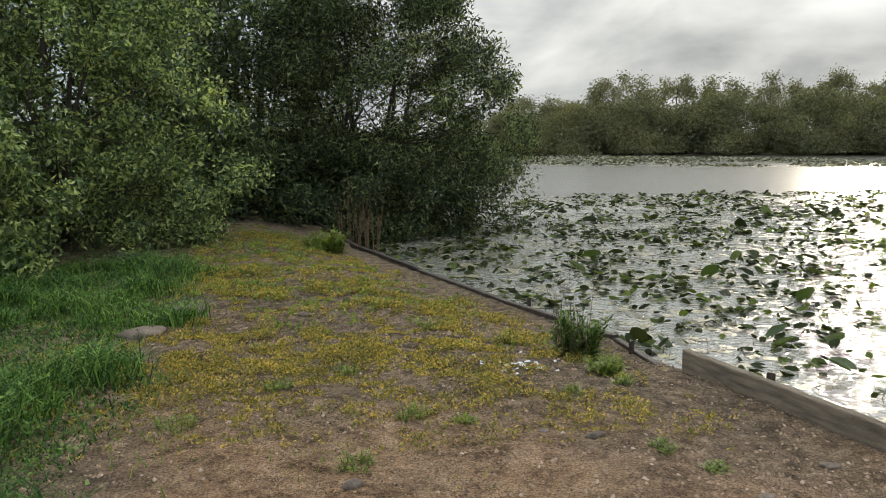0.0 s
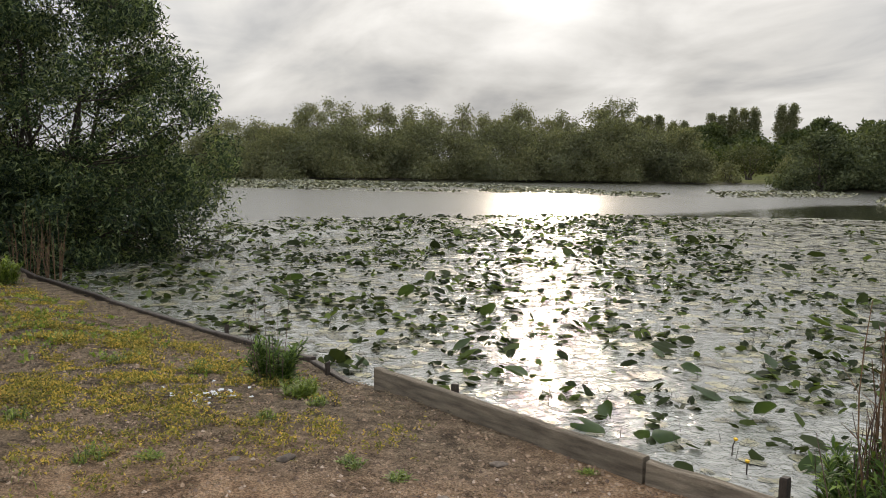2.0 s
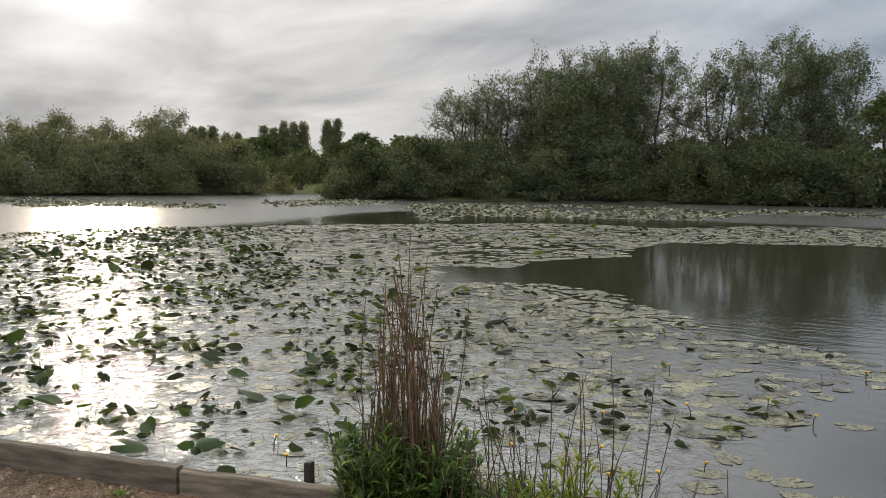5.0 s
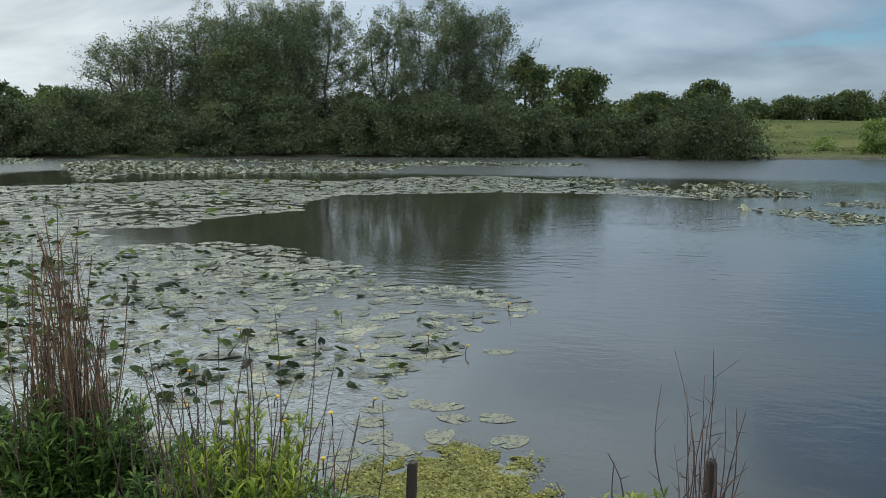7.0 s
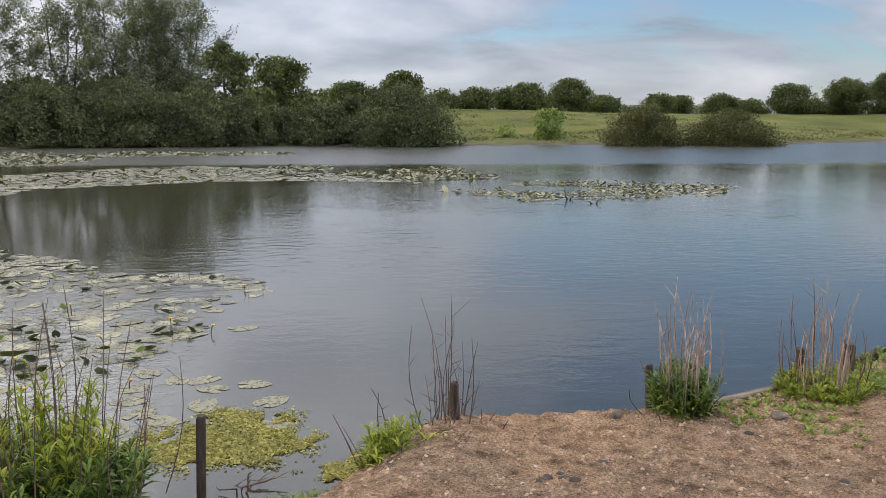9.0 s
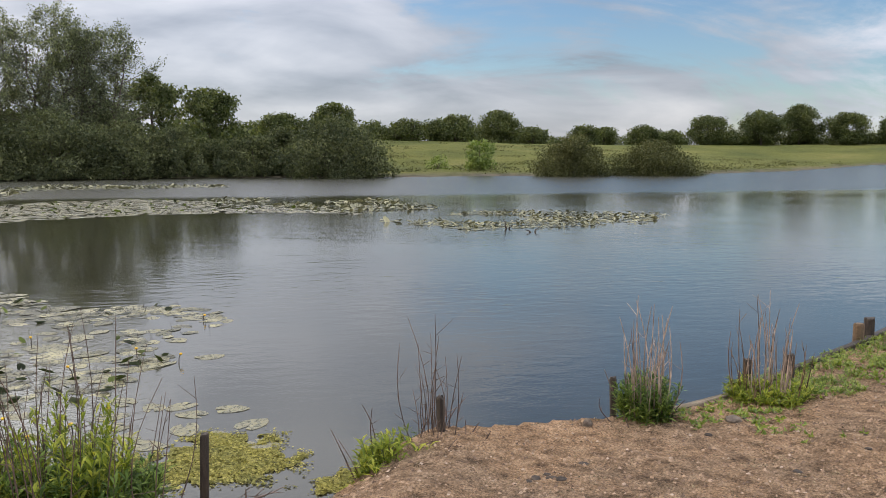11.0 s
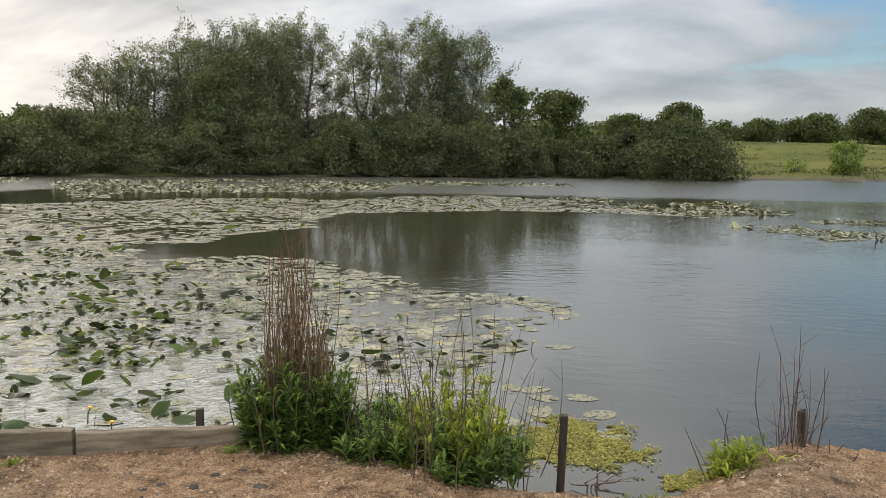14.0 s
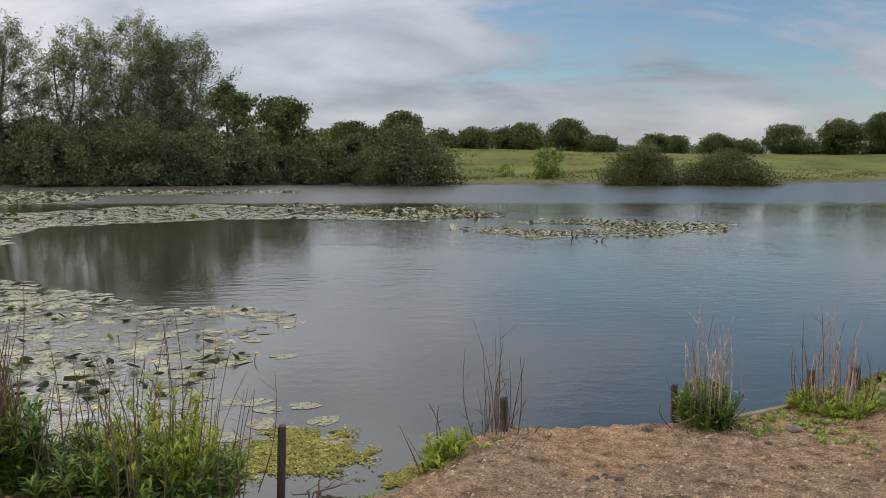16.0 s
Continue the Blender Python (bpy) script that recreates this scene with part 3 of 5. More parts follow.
def tree(name, x, y, height, width, label, category, group, mat, leaf, leaves, clusters, base=0.2, shape="oak", trunk=0.3, stems=1, slim=0.72, droop=0.2,
         ragged=0.18, seed=1, hole=None, lean=(0, 0), limb_share=0.5, sink=0.08, tight=1.0):
    rng = np.random.default_rng(seed)
    top = thing(name, (x, y, ground_z(x, y) - sink), label, category, group)
    C, P = crown_points(rng, leaves, clusters, height, width, base, shape, ragged, hole, tight)
    shift = lambda p: np.stack([p[:, 0] + lean[0] * p[:, 2] / height, p[:, 1] + lean[1] * p[:, 2] / height, p[:, 2]], 1)  # noqa: E731
    C, P = shift(C), shift(P)
    paths, forks = [], []
    for s in range(stems):
        a = 2 * math.pi * (s + rng.uniform(-0.3, 0.3)) / stems
        spread = 0.0 if stems == 1 else width * rng.uniform(0.10, 0.24)
        r0 = trunk * (1 if stems == 1 else rng.uniform(0.55, 0.9))
        foot = np.array([math.cos(a), math.sin(a), 0]) * (0 if stems == 1 else trunk * 1.3)
        path = []
        for k in range(7):
            f = k / 6
            bend = np.array([math.cos(a), math.sin(a), 0]) * spread * f ** 1.3 + rng.normal(size=3) * width * 0.012 * (k > 0)
            q = foot + bend + np.array([lean[0] * f * 0.8, lean[1] * f * 0.8, height * 0.8 * f])
            rr = r0 * (1.25 if k == 0 else 1.0) * (1 - 0.85 * f)
            path.append((q, max(rr, 0.012)))
            if k >= 1:
                forks.append((q, rr))
        paths.append(path)
    for c in C[: int(clusters * limb_share)]:
        under = [f for f in forks if f[0][2] < c[2] - 0.02 * height] or forks[:1]
        q, rr = min(under, key=lambda f: np.linalg.norm((f[0] - c) * (1, 1, 0.6)))
        mid = q * 0.5 + c * 0.5 + np.array([0, 0, 0.06 * height]) * rng.uniform(-0.4, 0.8) + rng.normal(size=3) * 0.03 * width
        rb = min(max(rr * 0.5, trunk * 0.05), trunk * 0.32)
        paths.append([(q, rb), (q * 0.75 + mid * 0.25, rb * 0.85), (mid, rb * 0.6), (c, rb * 0.2)])
    child("trunk", np_mesh("trunk", *tubes(paths), M_BARK, True), top)
    child("crown", np_mesh("crown", *leaf_cloud(P, leaf, rng, slim, droop), mat), top)
    return top


def airy_tree(x, y, height, width, label, group, mat, seed, stems=3, limbs=16, leaf=0.165, leaves=22000, base=0.12, lean=(0, 0), name="tall_poplar", puff=0.24, trunk=0.2):
    """A tall tree with an open crown: ascending limbs that fork into twigs, the leaves gathered round these."""
    rng = np.random.default_rng(seed)
    top = thing(name, (x, y, ground_z(x, y) - 0.08), label, "tree", group)
    reach = lambda z: width / 2 * math.sqrt(max(0.03, 1 - (2 * z - 0.98) ** 2 / 1.08))  # noqa: E731
    paths, lines = [], []
    for s in range(stems):
        a = 2 * math.pi * (s + rng.uniform(-0.25, 0.25)) / stems
        out = np.array([math.cos(a), math.sin(a), 0.0])
        tall = height * rng.uniform(0.80, 0.95)
        spread = width * rng.uniform(0.10, 0.2) * (stems > 1)
        sway = rng.normal(size=(8, 3)) * width * 0.014 * (1, 1, 0)
        line = [out * (0.5 + spread * (k / 7) ** 1.2) + sway[k] + np.array([lean[0] * k / 7, lean[1] * k / 7, tall * k / 7]) for k in range(8)]
        paths.append([(p, trunk * (1.1 - 0.98 * k / 7)) for k, p in enumerate(line)])
        for j in range(limbs):
            f = 0.14 + 0.78 * (j + rng.uniform(0, 0.9)) / limbs
            i = min(int(f * 7), 6)
            q = line[i] + (line[i + 1] - line[i]) * (f * 7 - i)
            z1 = min(0.985, max(base + 0.06, f + rng.uniform(0.0, 0.15)))
            b = a + rng.normal() * 1.15 if stems > 1 else rng.uniform(0, 6.28)
            e = np.array([math.cos(b), math.sin(b), 0]) * reach(z1) * rng.uniform(0.5, 1.05) + np.array([lean[0] * z1, lean[1] * z1, height * z1])
            r0 = trunk * (1.05 - f) * 0.42 + 0.018
            bow = rng.normal(size=3) * 0.05 * width
            limb = [q + (e - q) * g + np.array([0, 0, -0.10 * height]) * math.sin(math.pi * g) * (z1 - f) * 2 + bow * math.sin(math.pi * g) for g in np.linspace(0, 1, 6)]
            paths.append([(p, r0 * (1 - 0.82 * k / 5)) for k, p in enumerate(limb)])
            lines.append((limb[3], limb[5]))
            for _ in range(6):
                g = rng.uniform(0.35, 1.0)
                k = min(int(g * 5), 4)
                p = limb[k] + (limb[k + 1] - limb[k]) * (g * 5 - k)
                d = unit_rows((e - q)[None] / np.linalg.norm(e - q) + rng.normal(size=(1, 3)) * 0.95 + np.array([[0, 0, 0.12]]))[0]
                t = p + d * (0.3 + height * rng.uniform(0.03, 0.09))
                t[2] = max(t[2], height * base)
                paths.append([(p, r0 * 0.32), ((p + t) / 2 + rng.normal(size=3) * 0.08, r0 * 0.2), (t, r0 * 0.08)])
                lines.append((p, t))
    A, B = np.array([m[0] for m in lines]), np.array([m[1] for m in lines])
    weight = rng.uniform(0.3, 1.0, len(lines))
    pick = rng.choice(len(lines), leaves, p=weight / weight.sum())
    P = A[pick] + (B - A)[pick] * rng.uniform(0.1, 1.08, (leaves, 1)) + np.clip(rng.normal(size=(leaves, 3)), -1.5, 1.5) * puff
    # sprays between the limbs, in clumps with gaps
    zz = rng.uniform(base + 0.12, 0.88, leaves)
    aa, rr = rng.uniform(0, 6.28, leaves), 0.84 * np.sqrt(rng.uniform(0.05, 1.0, leaves)) * np.array([reach(v) for v in zz])
    rr *= 0.92 + 0.16 * np.sin(3 * aa + 9 * zz)
    Q = np.stack([np.cos(aa) * rr + lean[0] * zz, np.sin(aa) * rr + lean[1] * zz, height * zz * (1 - 0.05 * (rr / width) ** 2)], 1)
    clump = value_noise(Q[:, 0] * 0.8 + Q[:, 2] * 0.5 + 50, Q[:, 1] * 0.8 - Q[:, 2] * 0.35 + 50, seed) * 0.5 + value_noise(Q[:, 2] * 0.9 + 50, Q[:, 0] * 0.7 + Q[:, 1] * 0.6 + 50, seed + 1) * 0.5
    P = np.concatenate([P, Q[clump > 0.52]])
    P[:, 2] = np.maximum(P[:, 2], 0.3)
    child("trunk", np_mesh("trunk", *tubes(paths, 3), M_BARK, True), top)
    child("crown", np_mesh("crown", *leaf_cloud(P, leaf, rng, 0.72, 0.2), mat), top)
    return top


def bush_row(rows, mat, label, name="bush", leaf=0.26, per_area=150, group="", seed=10, category="bush", shape="dome", base=0.0, clusters=70, ragged=0.16, trunk=0.09, stems=4, **more):
    for i, (x, y, h, w) in enumerate(rows):
        tree(name, x, y, h, w, label, category, group, mat, leaf, int(per_area * h * w), clusters, base, shape, trunk, stems, ragged=ragged, seed=seed + i, limb_share=0.2, **more)


# far wood across the water, towards the sun
WOOD_BACK = [(18.5, 96.1, 6.0, 5.5), (21.7, 94.5, 6.3, 6.0), (25.7, 93.5, 8.4, 7.6), (31.1, 91.9, 8.1, 7.6), (35.6, 90.3, 7.6, 6.5), (42.2, 88.5, 7.7, 7.5),
             (48.3, 87.7, 8.3, 7.0), (52.0, 85.5, 7.6, 6.0), (56.4, 80.4, 9.1, 7.2), (61.2, 78.1, 6.4, 5.5), (20.1, 100.0, 5.8, 6.0), (16.0, 106.0, 6.5, 6.5)]
WOOD_FRONT = [(19.4, 88.8, 4.5, 8.6), (26.3, 88.0, 5.5, 9.8), (34.1, 84.5, 5.3, 9.4), (41.9, 80.6, 5.3, 9.6), (48.2, 77.8, 5.0, 8.0), (53.4, 76.2, 6.0, 8.8),
              (60.6, 73.8, 5.3, 7.0), (12.5, 92.4, 4.2, 7.5)]
for i, (x, y, h, w) in enumerate(WOOD_BACK):
    airy_tree(x, y, h, w * 1.25, "green willow tree in the far lakeside wood, haze put into its leaf colour", "trees of the far wood", M_HAZED_LEAVES, 100 + i, 3, 8, 0.20, int(125 * h * w), 0.1, name="willow_tree", puff=0.38, trunk=0.14)
bush_row([(x, y, h, w * 1.2) for x, y, h, w in WOOD_FRONT], M_HAZED_LEAVES, "rounded dense willow bush hanging over the far bank", "willow_bush", 0.22, 420, "bushes of the far wood", 130, clusters=100)

# the gap in the wood: a low spreading tree, a bush, poplars and trees far behind
tree("spreading_tree", 74.8, 78.2, 3.7, 6.4, "small low spreading tree on the far grassy bank", "tree", "", M_SALLOW, 0.24, 2600, 40, 0.3, "oak", 0.22, 3, seed=160)
bush_row([(74.6, 70.6, 3.4, 4.6), (66.5, 72.6, 2.2, 3.2), (79.5, 73.5, 2.4, 4.0)], M_HAZED_LEAVES, "small round willow bush beside the gap in the wood", "willow_bush", 0.28, 150, "bushes in the gap", 165)
POPLARS = [(x + dx * 0.7, y - dx * 0.7, h - 1.5 * (dx % 2.5) / 2.5, 2.7) for x, y, h, k in ((146.4, 164.0, 12.6, 3), (151.2, 161.6, 14.0, 3), (157.7, 153.8, 15.4, 2), (129.8, 171.4, 12.0, 3), (136.0, 167.6, 11.2, 2))
           for dx in [(i - (k - 1) / 2) * 2.5 for i in range(k)]]
# the poplars take the same leaf colour with haze mixed in
bush_row(POPLARS, M_HAZED_LEAVES, "tall narrow dark poplar behind the wood", "poplar", 0.36, 190, "row of poplars", 175, "tree", "spire", 0.0, 110, 0.1, 0.2, 1)
bush_row([(119.1, 107.2, 8.4, 6.2), (141.9, 161.8, 9.6, 9.0), (135.3, 160.9, 9.0, 9.0), (149, 158, 8.0, 9), (158, 150, 8, 9), (100.8, 82.6, 6.8, 8.6), (110, 96, 5.0, 8), (95, 99, 4.2, 10), (88, 106, 4.0, 10), (103, 91, 4.0, 10), (128, 172, 8.5, 9), (120, 178, 8.5, 9)],
         M_OAK, "dark broad-leaved tree far behind the lake", "broadleaf_tree", 0.55, 80, "trees behind the gap", 185, "tree", "oak", 0.12, 50, 0.2, 0.3, 1)

# the big clump: tall poplars and willows with bushes down to the water
TALL = [(71.9, 49.6, 10.7, 6.4), (76.0, 47.6, 12.8, 7.2), (79.0, 43.7, 15.0, 9.0), (77.9, 37.2, 15.0, 8.6), (83.5, 34.5, 15.8, 8.2), (87.7, 29.0, 15.6, 8.0), (87.4, 23.2, 16.3, 9.6), (88.6, 18.0, 14.6, 7.6),
        (80.0, 46.0, 12.8, 6.6), (81.2, 40.6, 14.8, 7.0), (82.0, 37.0, 15.2, 6.4), (87.6, 20.6, 15.4, 7.0), (74.4, 50.0, 11.4, 5.4)]
for i, (x, y, h, w) in enumerate(TALL):
    airy_tree(x, y, h, w * 1.3, "tall airy grey-green poplar with bare limbs showing through", "tall trees of the clump", M_POPLAR, 200 + i, leaves=int((100 if h < 13 else 140) * h * w), lean=(0.2, max(-1.0, 1.6 - 0.5 * i)))
tree("crack_willow", 73.3, 37.4, 10.6, 11.0, "broad dense grey-green crack willow in front of the poplars", "tree", "", M_CLUMPWILLOW, 0.24, 42000, 150, 0.05, "dome", 0.3, 3, seed=220)
tree("oak_tree", 97.4, 14.5, 9.4, 7.4, "rounded dark green oak at the end of the clump", "tree", "oaks beyond the lake", M_OAK, 0.36, 11000, 70, 0.12, "oak", 0.3, 1, seed=221)
tree("oak_tree", 108.1, 9.2, 8.0, 8.0, "spreading dark oak with an open crown", "tree", "oaks beyond the lake", M_OAK, 0.36, 10000, 70, 0.15, "oak", 0.3, 1, seed=222)
CLUMP = [(58.6, 52.6, 4.4, 7.4), (61.5, 47.8, 5.0, 8.6), (64.6, 43.2, 5.0, 8.8), (66.5, 37.0, 4.1, 7.0), (71.0, 33.6, 5.0, 8.6), (72.9, 25.4, 4.8, 8.2), (74.6, 19.3, 4.9, 9.4),
         (75.8, 13.9, 4.4, 8.2), (77.6, 9.7, 3.9, 6.4), (80.1, 6.3, 2.9, 4.6), (77.3, 3.0, 3.2, 6.0), (74.4, -4.3, 4.6, 9.8), (78.5, 0.4, 4.0, 5.0)]
bush_row(CLUMP, M_CLUMPWILLOW, "dense rounded sallow bush leaning over the water", "sallow_bush", 0.23, 400, "bushes of the clump", 240, clusters=110)
bush_row([(82, 44, 5.5, 9), (84, 38, 5.5, 9), (90, 33, 5.5, 9), (93, 26, 5.5, 9), (94, 19, 5, 9), (76, 55, 5, 9), (72, 58, 4.5, 8), (90, 10, 4.5, 8), (88, 4, 4, 7)], M_OAK, "dark undergrowth bush beneath the tall trees", "undergrowth_bush", 0.5, 75,
         "undergrowth of the clump", 260)

# the meadow's bushes and the trees along its far side
bush_row([(72.9, -26.2, 4.0, 6.6), (72.5, -34.2, 3.3, 8.8)], M_SALLOW, "olive-brown rounded sallow bush at the water's edge", "sallow_bush", 0.15, 1100, "bushes below the meadow", 280, clusters=130)
tree("young_tree", 83.0, -19.8, 3.0, 3.2, "young light green tree on the meadow bank", "tree", "", M_YOUNG, 0.24, 2600, 30, 0.12, "oak", 0.08, 1, seed=285)
bush_row([(87.9, -16.2, 1.4, 2.6)], M_YOUNG, "low pale green bush on the meadow", "bush", 0.2, 160, "", 287)
FIELD = [(139.4, 0.6, 9.0, 8.0), (141.1, -8.0, 10.6, 9.2), (147.8, -21.5, 8.5, 7.2), (152.9, -27.8, 8.8, 7.6), (154.1, -31.8, 9.4, 10.2), (144.5, -37.9, 9.7, 8.6), (166.7, -51.1, 7.9, 8.0),
         (167.9, -63.1, 8.2, 7.4), (168.3, -67.6, 7.8, 7.4), (158.7, -72.3, 7.9, 7.8), (165.3, -81.7, 7.0, 8.0), (139.9, -76.3, 9.1, 8.0), (126.8, -79.0, 9.2, 7.6), (123.9, -84.2, 9.9, 7.6), (123.7, -93.0, 8.6, 8.4),
         (169.3, 6.4, 7.7, 6.0), (178.4, -18.8, 8.0, 11.0), (119, -100, 8.5, 8)]
for i, (x, y, top_z, w) in enumerate(FIELD):
    while shore_distance(x, y) < 66 and x < 260:
        x, y, w, top_z = x * 1.02, y * 1.02, w * 1.02, 1.97 + (top_z - 1.97) * 1.02
    g = ground_z(x, y)
    tree("field_oak", x, y, top_z - 0.4 - g, w * 0.92, "rounded dark green oak standing along the far meadow edge", "tree", "oaks along the meadow", M_OAK, 0.40, int(115 * (top_z - g) * w), 80, 0.12, "oak", 0.3, 1, seed=300 + i)
HEDGE = []
for i in range(32):
    a, r = radians(6 - 1.65 * i + 0.9 * math.sin(i * 2.3)), 120.0
    while shore_distance(r * math.cos(a), r * math.sin(a)) < 76 and r < 290:
        r += 2
    HEDGE.append((r * math.cos(a), r * math.sin(a), 1.5 + 1.6 * ((i * 7) % 5) / 4, r * 0.05))
bush_row(HEDGE, M_OAK, "low dark hedge bush along the far meadow", "hedge_bush", 0.55, 80, "hedge beyond the meadow", 340, ragged=0.1)

# the willow at the end of the bank and the shrubs beside it
def gap_in_willow(p):
    """A thin place in the crown where the limbs show, and the undercut towards the water."""
    return ((p[0] - 0.15) / 1.15) ** 2 + ((p[2] - 3.45) / 0.50) ** 2 < 0.75 + 0.5 * math.sin(5 * p[0]) * math.sin(4 * p[2]) or p[0] - 0.75 * p[2] > 1.7
tree("willow_tree", -0.45, 17.6, 7.0, 6.9, "dark spreading grey-green willow leaning over the water", "tree", "", M_WILLOW, 0.095, 200000, 760, 0.03, "dome", 0.11, 6, 0.36, 0.2, 0.13, 400, gap_in_willow, (0.3, -0.2), 0.6, tight=0.85)
tree("willow_shrub", -1.35, 17.2, 2.2, 4.5, "low dark willow growth hanging to the water", "shrub", "", M_WILLOW, 0.11, 42000, 130, 0.0, "dome", 0.03, 6, 0.4, 0.4, 0.12, 405, None, (0, 0), 0.2)
tree("shrub", -4.15, 11.2, 5.6, 4.5, "tall leafy green shrub beside the bank", "shrub", "shrubs beside the bank", M_SHRUB, 0.072, 92000, 400, 0.02, "dome", 0.07, 5, 0.5, 0.1, 0.20, 401, None, (0.1, 0), 0.4, tight=0.78)
tree("shrub", -4.6, 8.4, 3.0, 2.9, "low bright leafy shrub beside the bank", "shrub", "shrubs beside the bank", M_SHRUB, 0.072, 34000, 190, 0.02, "dome", 0.05, 5, 0.5, 0.1, 0.24, 402, None, (0, 0), 0.4, tight=0.75)
tree("shrub", -4.0, 15.2, 5.6, 5.0, "dark leafy shrub behind the bank's end", "shrub", "shrubs beside the bank", M_WILLOW, 0.13, 28000, 120, 0.02, "dome", 0.08, 5, 0.45, 0.1, 0.16, 403, None, (0, 0), 0.4)
tree("shrub", -2.9, 19.0, 6.6, 4.6, "dark leafy shrub behind the willow", "shrub", "shrubs beside the bank", M_WILLOW, 0.15, 16000, 110, 0.02, "dome", 0.08, 5, 0.45, 0.1, 0.16, 406, None, (0, 0), 0.3)
tree("shrub", -7.0, 11.0, 5.5, 5.0, "dark leafy shrub behind the grass", "shrub", "shrubs beside the bank", M_SHRUB, 0.13, 15000, 100, 0.02, "dome", 0.08, 5, 0.5, 0.1, 0.16, 404, None, (0, 0), 0.3)


# ---- the bank's timber edging and posts ----
def timber(name, p0, p1, top, deep, thick, mat, label, category, group="", seed=0, sag=0.0):
    """A board on edge from p0 to p1 with worn, slightly wavy edges."""
    rng = np.random.default_rng(seed)
    a, b = Vector((*p0, 0)), Vector((*p1, 0))
    L = (b - a).length
    n = max(4, int(L / 0.12))
    bm = bmesh.new()
    rings = []
    for i in range(n + 1):
        f = i / n
        w = 0.001 * rng.normal()
        zt = top + 0.002 * rng.normal() - sag * f
        c = 0.007
        sec = [(-thick / 2 + w, zt - deep), (-thick / 2 + w, zt - c), (-thick / 2 + w + c, zt), (thick / 2 + w - c, zt), (thick / 2 + w, zt - c), (thick / 2 + w, zt - deep)]
        rings.append([bm.verts.new((f * L, s, z)) for s, z in sec])
    for r0, r1 in zip(rings, rings[1:]):
        for k in range(6):
            bm.faces.new((r0[k], r1[k], r1[(k + 1) % 6], r0[(k + 1) % 6]))
    bm.faces.new(rings[0])
    bm.faces.new(rings[-1][::-1])
    bmesh.ops.recalc_face_normals(bm, faces=bm.faces)
    me = bpy.data.meshes.new(name)
    bm.to_mesh(me)
    bm.free()
    me.materials.append(mat)
    ob = new(name, me)
    ob.matrix_world = Matrix.Translation(a) @ Matrix.Rotation(math.atan2(b.y - a.y, b.x - a.x), 4, "Z")
    return tagged(ob, label, category, group)


EDGING = "timber edging of the bank"
timber("edging_board", (2.20, 4.95), (2.845, 2.90), 0.525, 0.42, 0.055, M_TIMBER, "pale weathered timber board standing proud of the earth", "edging board", EDGING, 1)
timber("edging_board", (2.850, 2.885), (3.42, 1.70), 0.515, 0.40, 0.055, M_TIMBER, "pale weathered timber board butted against the next", "edging board", EDGING, 2, 0.05)
LOW = [(2.13, 5.02), (2.02, 6.05), (1.46, 7.33), (0.58, 9.58), (-0.22, 11.68), (-0.66, 13.28), (-1.64, 17.1)]
for i, (p0, p1) in enumerate(zip(LOW, LOW[1:])):
    timber("edging_board", (p0[0] + 0.02, p0[1]), (p1[0] + 0.02, p1[1] - 0.03), 0.345 + 0.012 * (i % 2), 0.5, 0.06, M_WETWOOD, "low dark damp timber board flush with the earth", "edging board", EDGING, 10 + i)
timber("edging_board", (4.14, -2.12), (4.46, -2.84), 0.315, 0.4, 0.05, M_TIMBER, "pale timber board at the earth's edge", "edging board", EDGING, 30)
timber("edging_board", (4.64, -3.12), (4.86, -3.50), 0.33, 0.45, 0.05, M_WETWOOD, "dark damp timber board holding the weedy bank", "edging board", EDGING, 31)
timber("edging_board", (4.88, -3.52), (5.73, -4.85), 0.33, 0.45, 0.05, M_WETWOOD, "dark damp timber board holding the weedy bank", "edging board", EDGING, 32)
timber("edging_board", (5.75, -4.88), (7.5, -7.45), 0.33, 0.45, 0.05, M_WETWOOD, "dark damp timber board holding the weedy bank", "edging board", EDGING, 33)
timber("edging_board", (3.60, 0.50), (3.66, -0.12), 0.085, 0.3, 0.05, M_TIMBER, "sunken brown timber at the water's edge", "edging board", EDGING, 34)


def post(x, y, top, r, mat, label, seed, square=False, foot=-0.3, tilt=(0, 0), group="posts in the water"):
    rng = np.random.default_rng(seed)
    bm = bmesh.new()
    sides, rings = (4 if square else 10), []
    levels = [(foot, 1.0), (foot * 0.3, 1.0), (top * 0.4, 0.98), (top * 0.75, 1.0), (top - 0.012, 0.97), (top, 0.86)]
    wob = rng.uniform(0.9, 1.1, sides)
    for z, s in levels:
        ring = []
        for k in range(sides):
            a = 2 * math.pi * (k + 0.5 * square) / sides + 0.3
            ring.append(bm.verts.new((math.cos(a) * r * s * wob[k] + tilt[0] * z, math.sin(a) * r * s * wob[k] + tilt[1] * z, z + 0.006 * rng.normal() * (z == top))))
        rings.append(ring)
    for r0, r1 in zip(rings, rings[1:]):
        for k in range(sides):
            bm.faces.new((r0[k], r0[(k + 1) % sides], r1[(k + 1) % sides], r1[k]))
    bm.faces.new(rings[-1])
    me = bpy.data.meshes.new("post")
    bm.to_mesh(me)
    bm.free()
    me.materials.append(mat)
    ob = new("post", me)
    ob.location = (x, y, 0)
    return tagged(ob, label, "post", group)


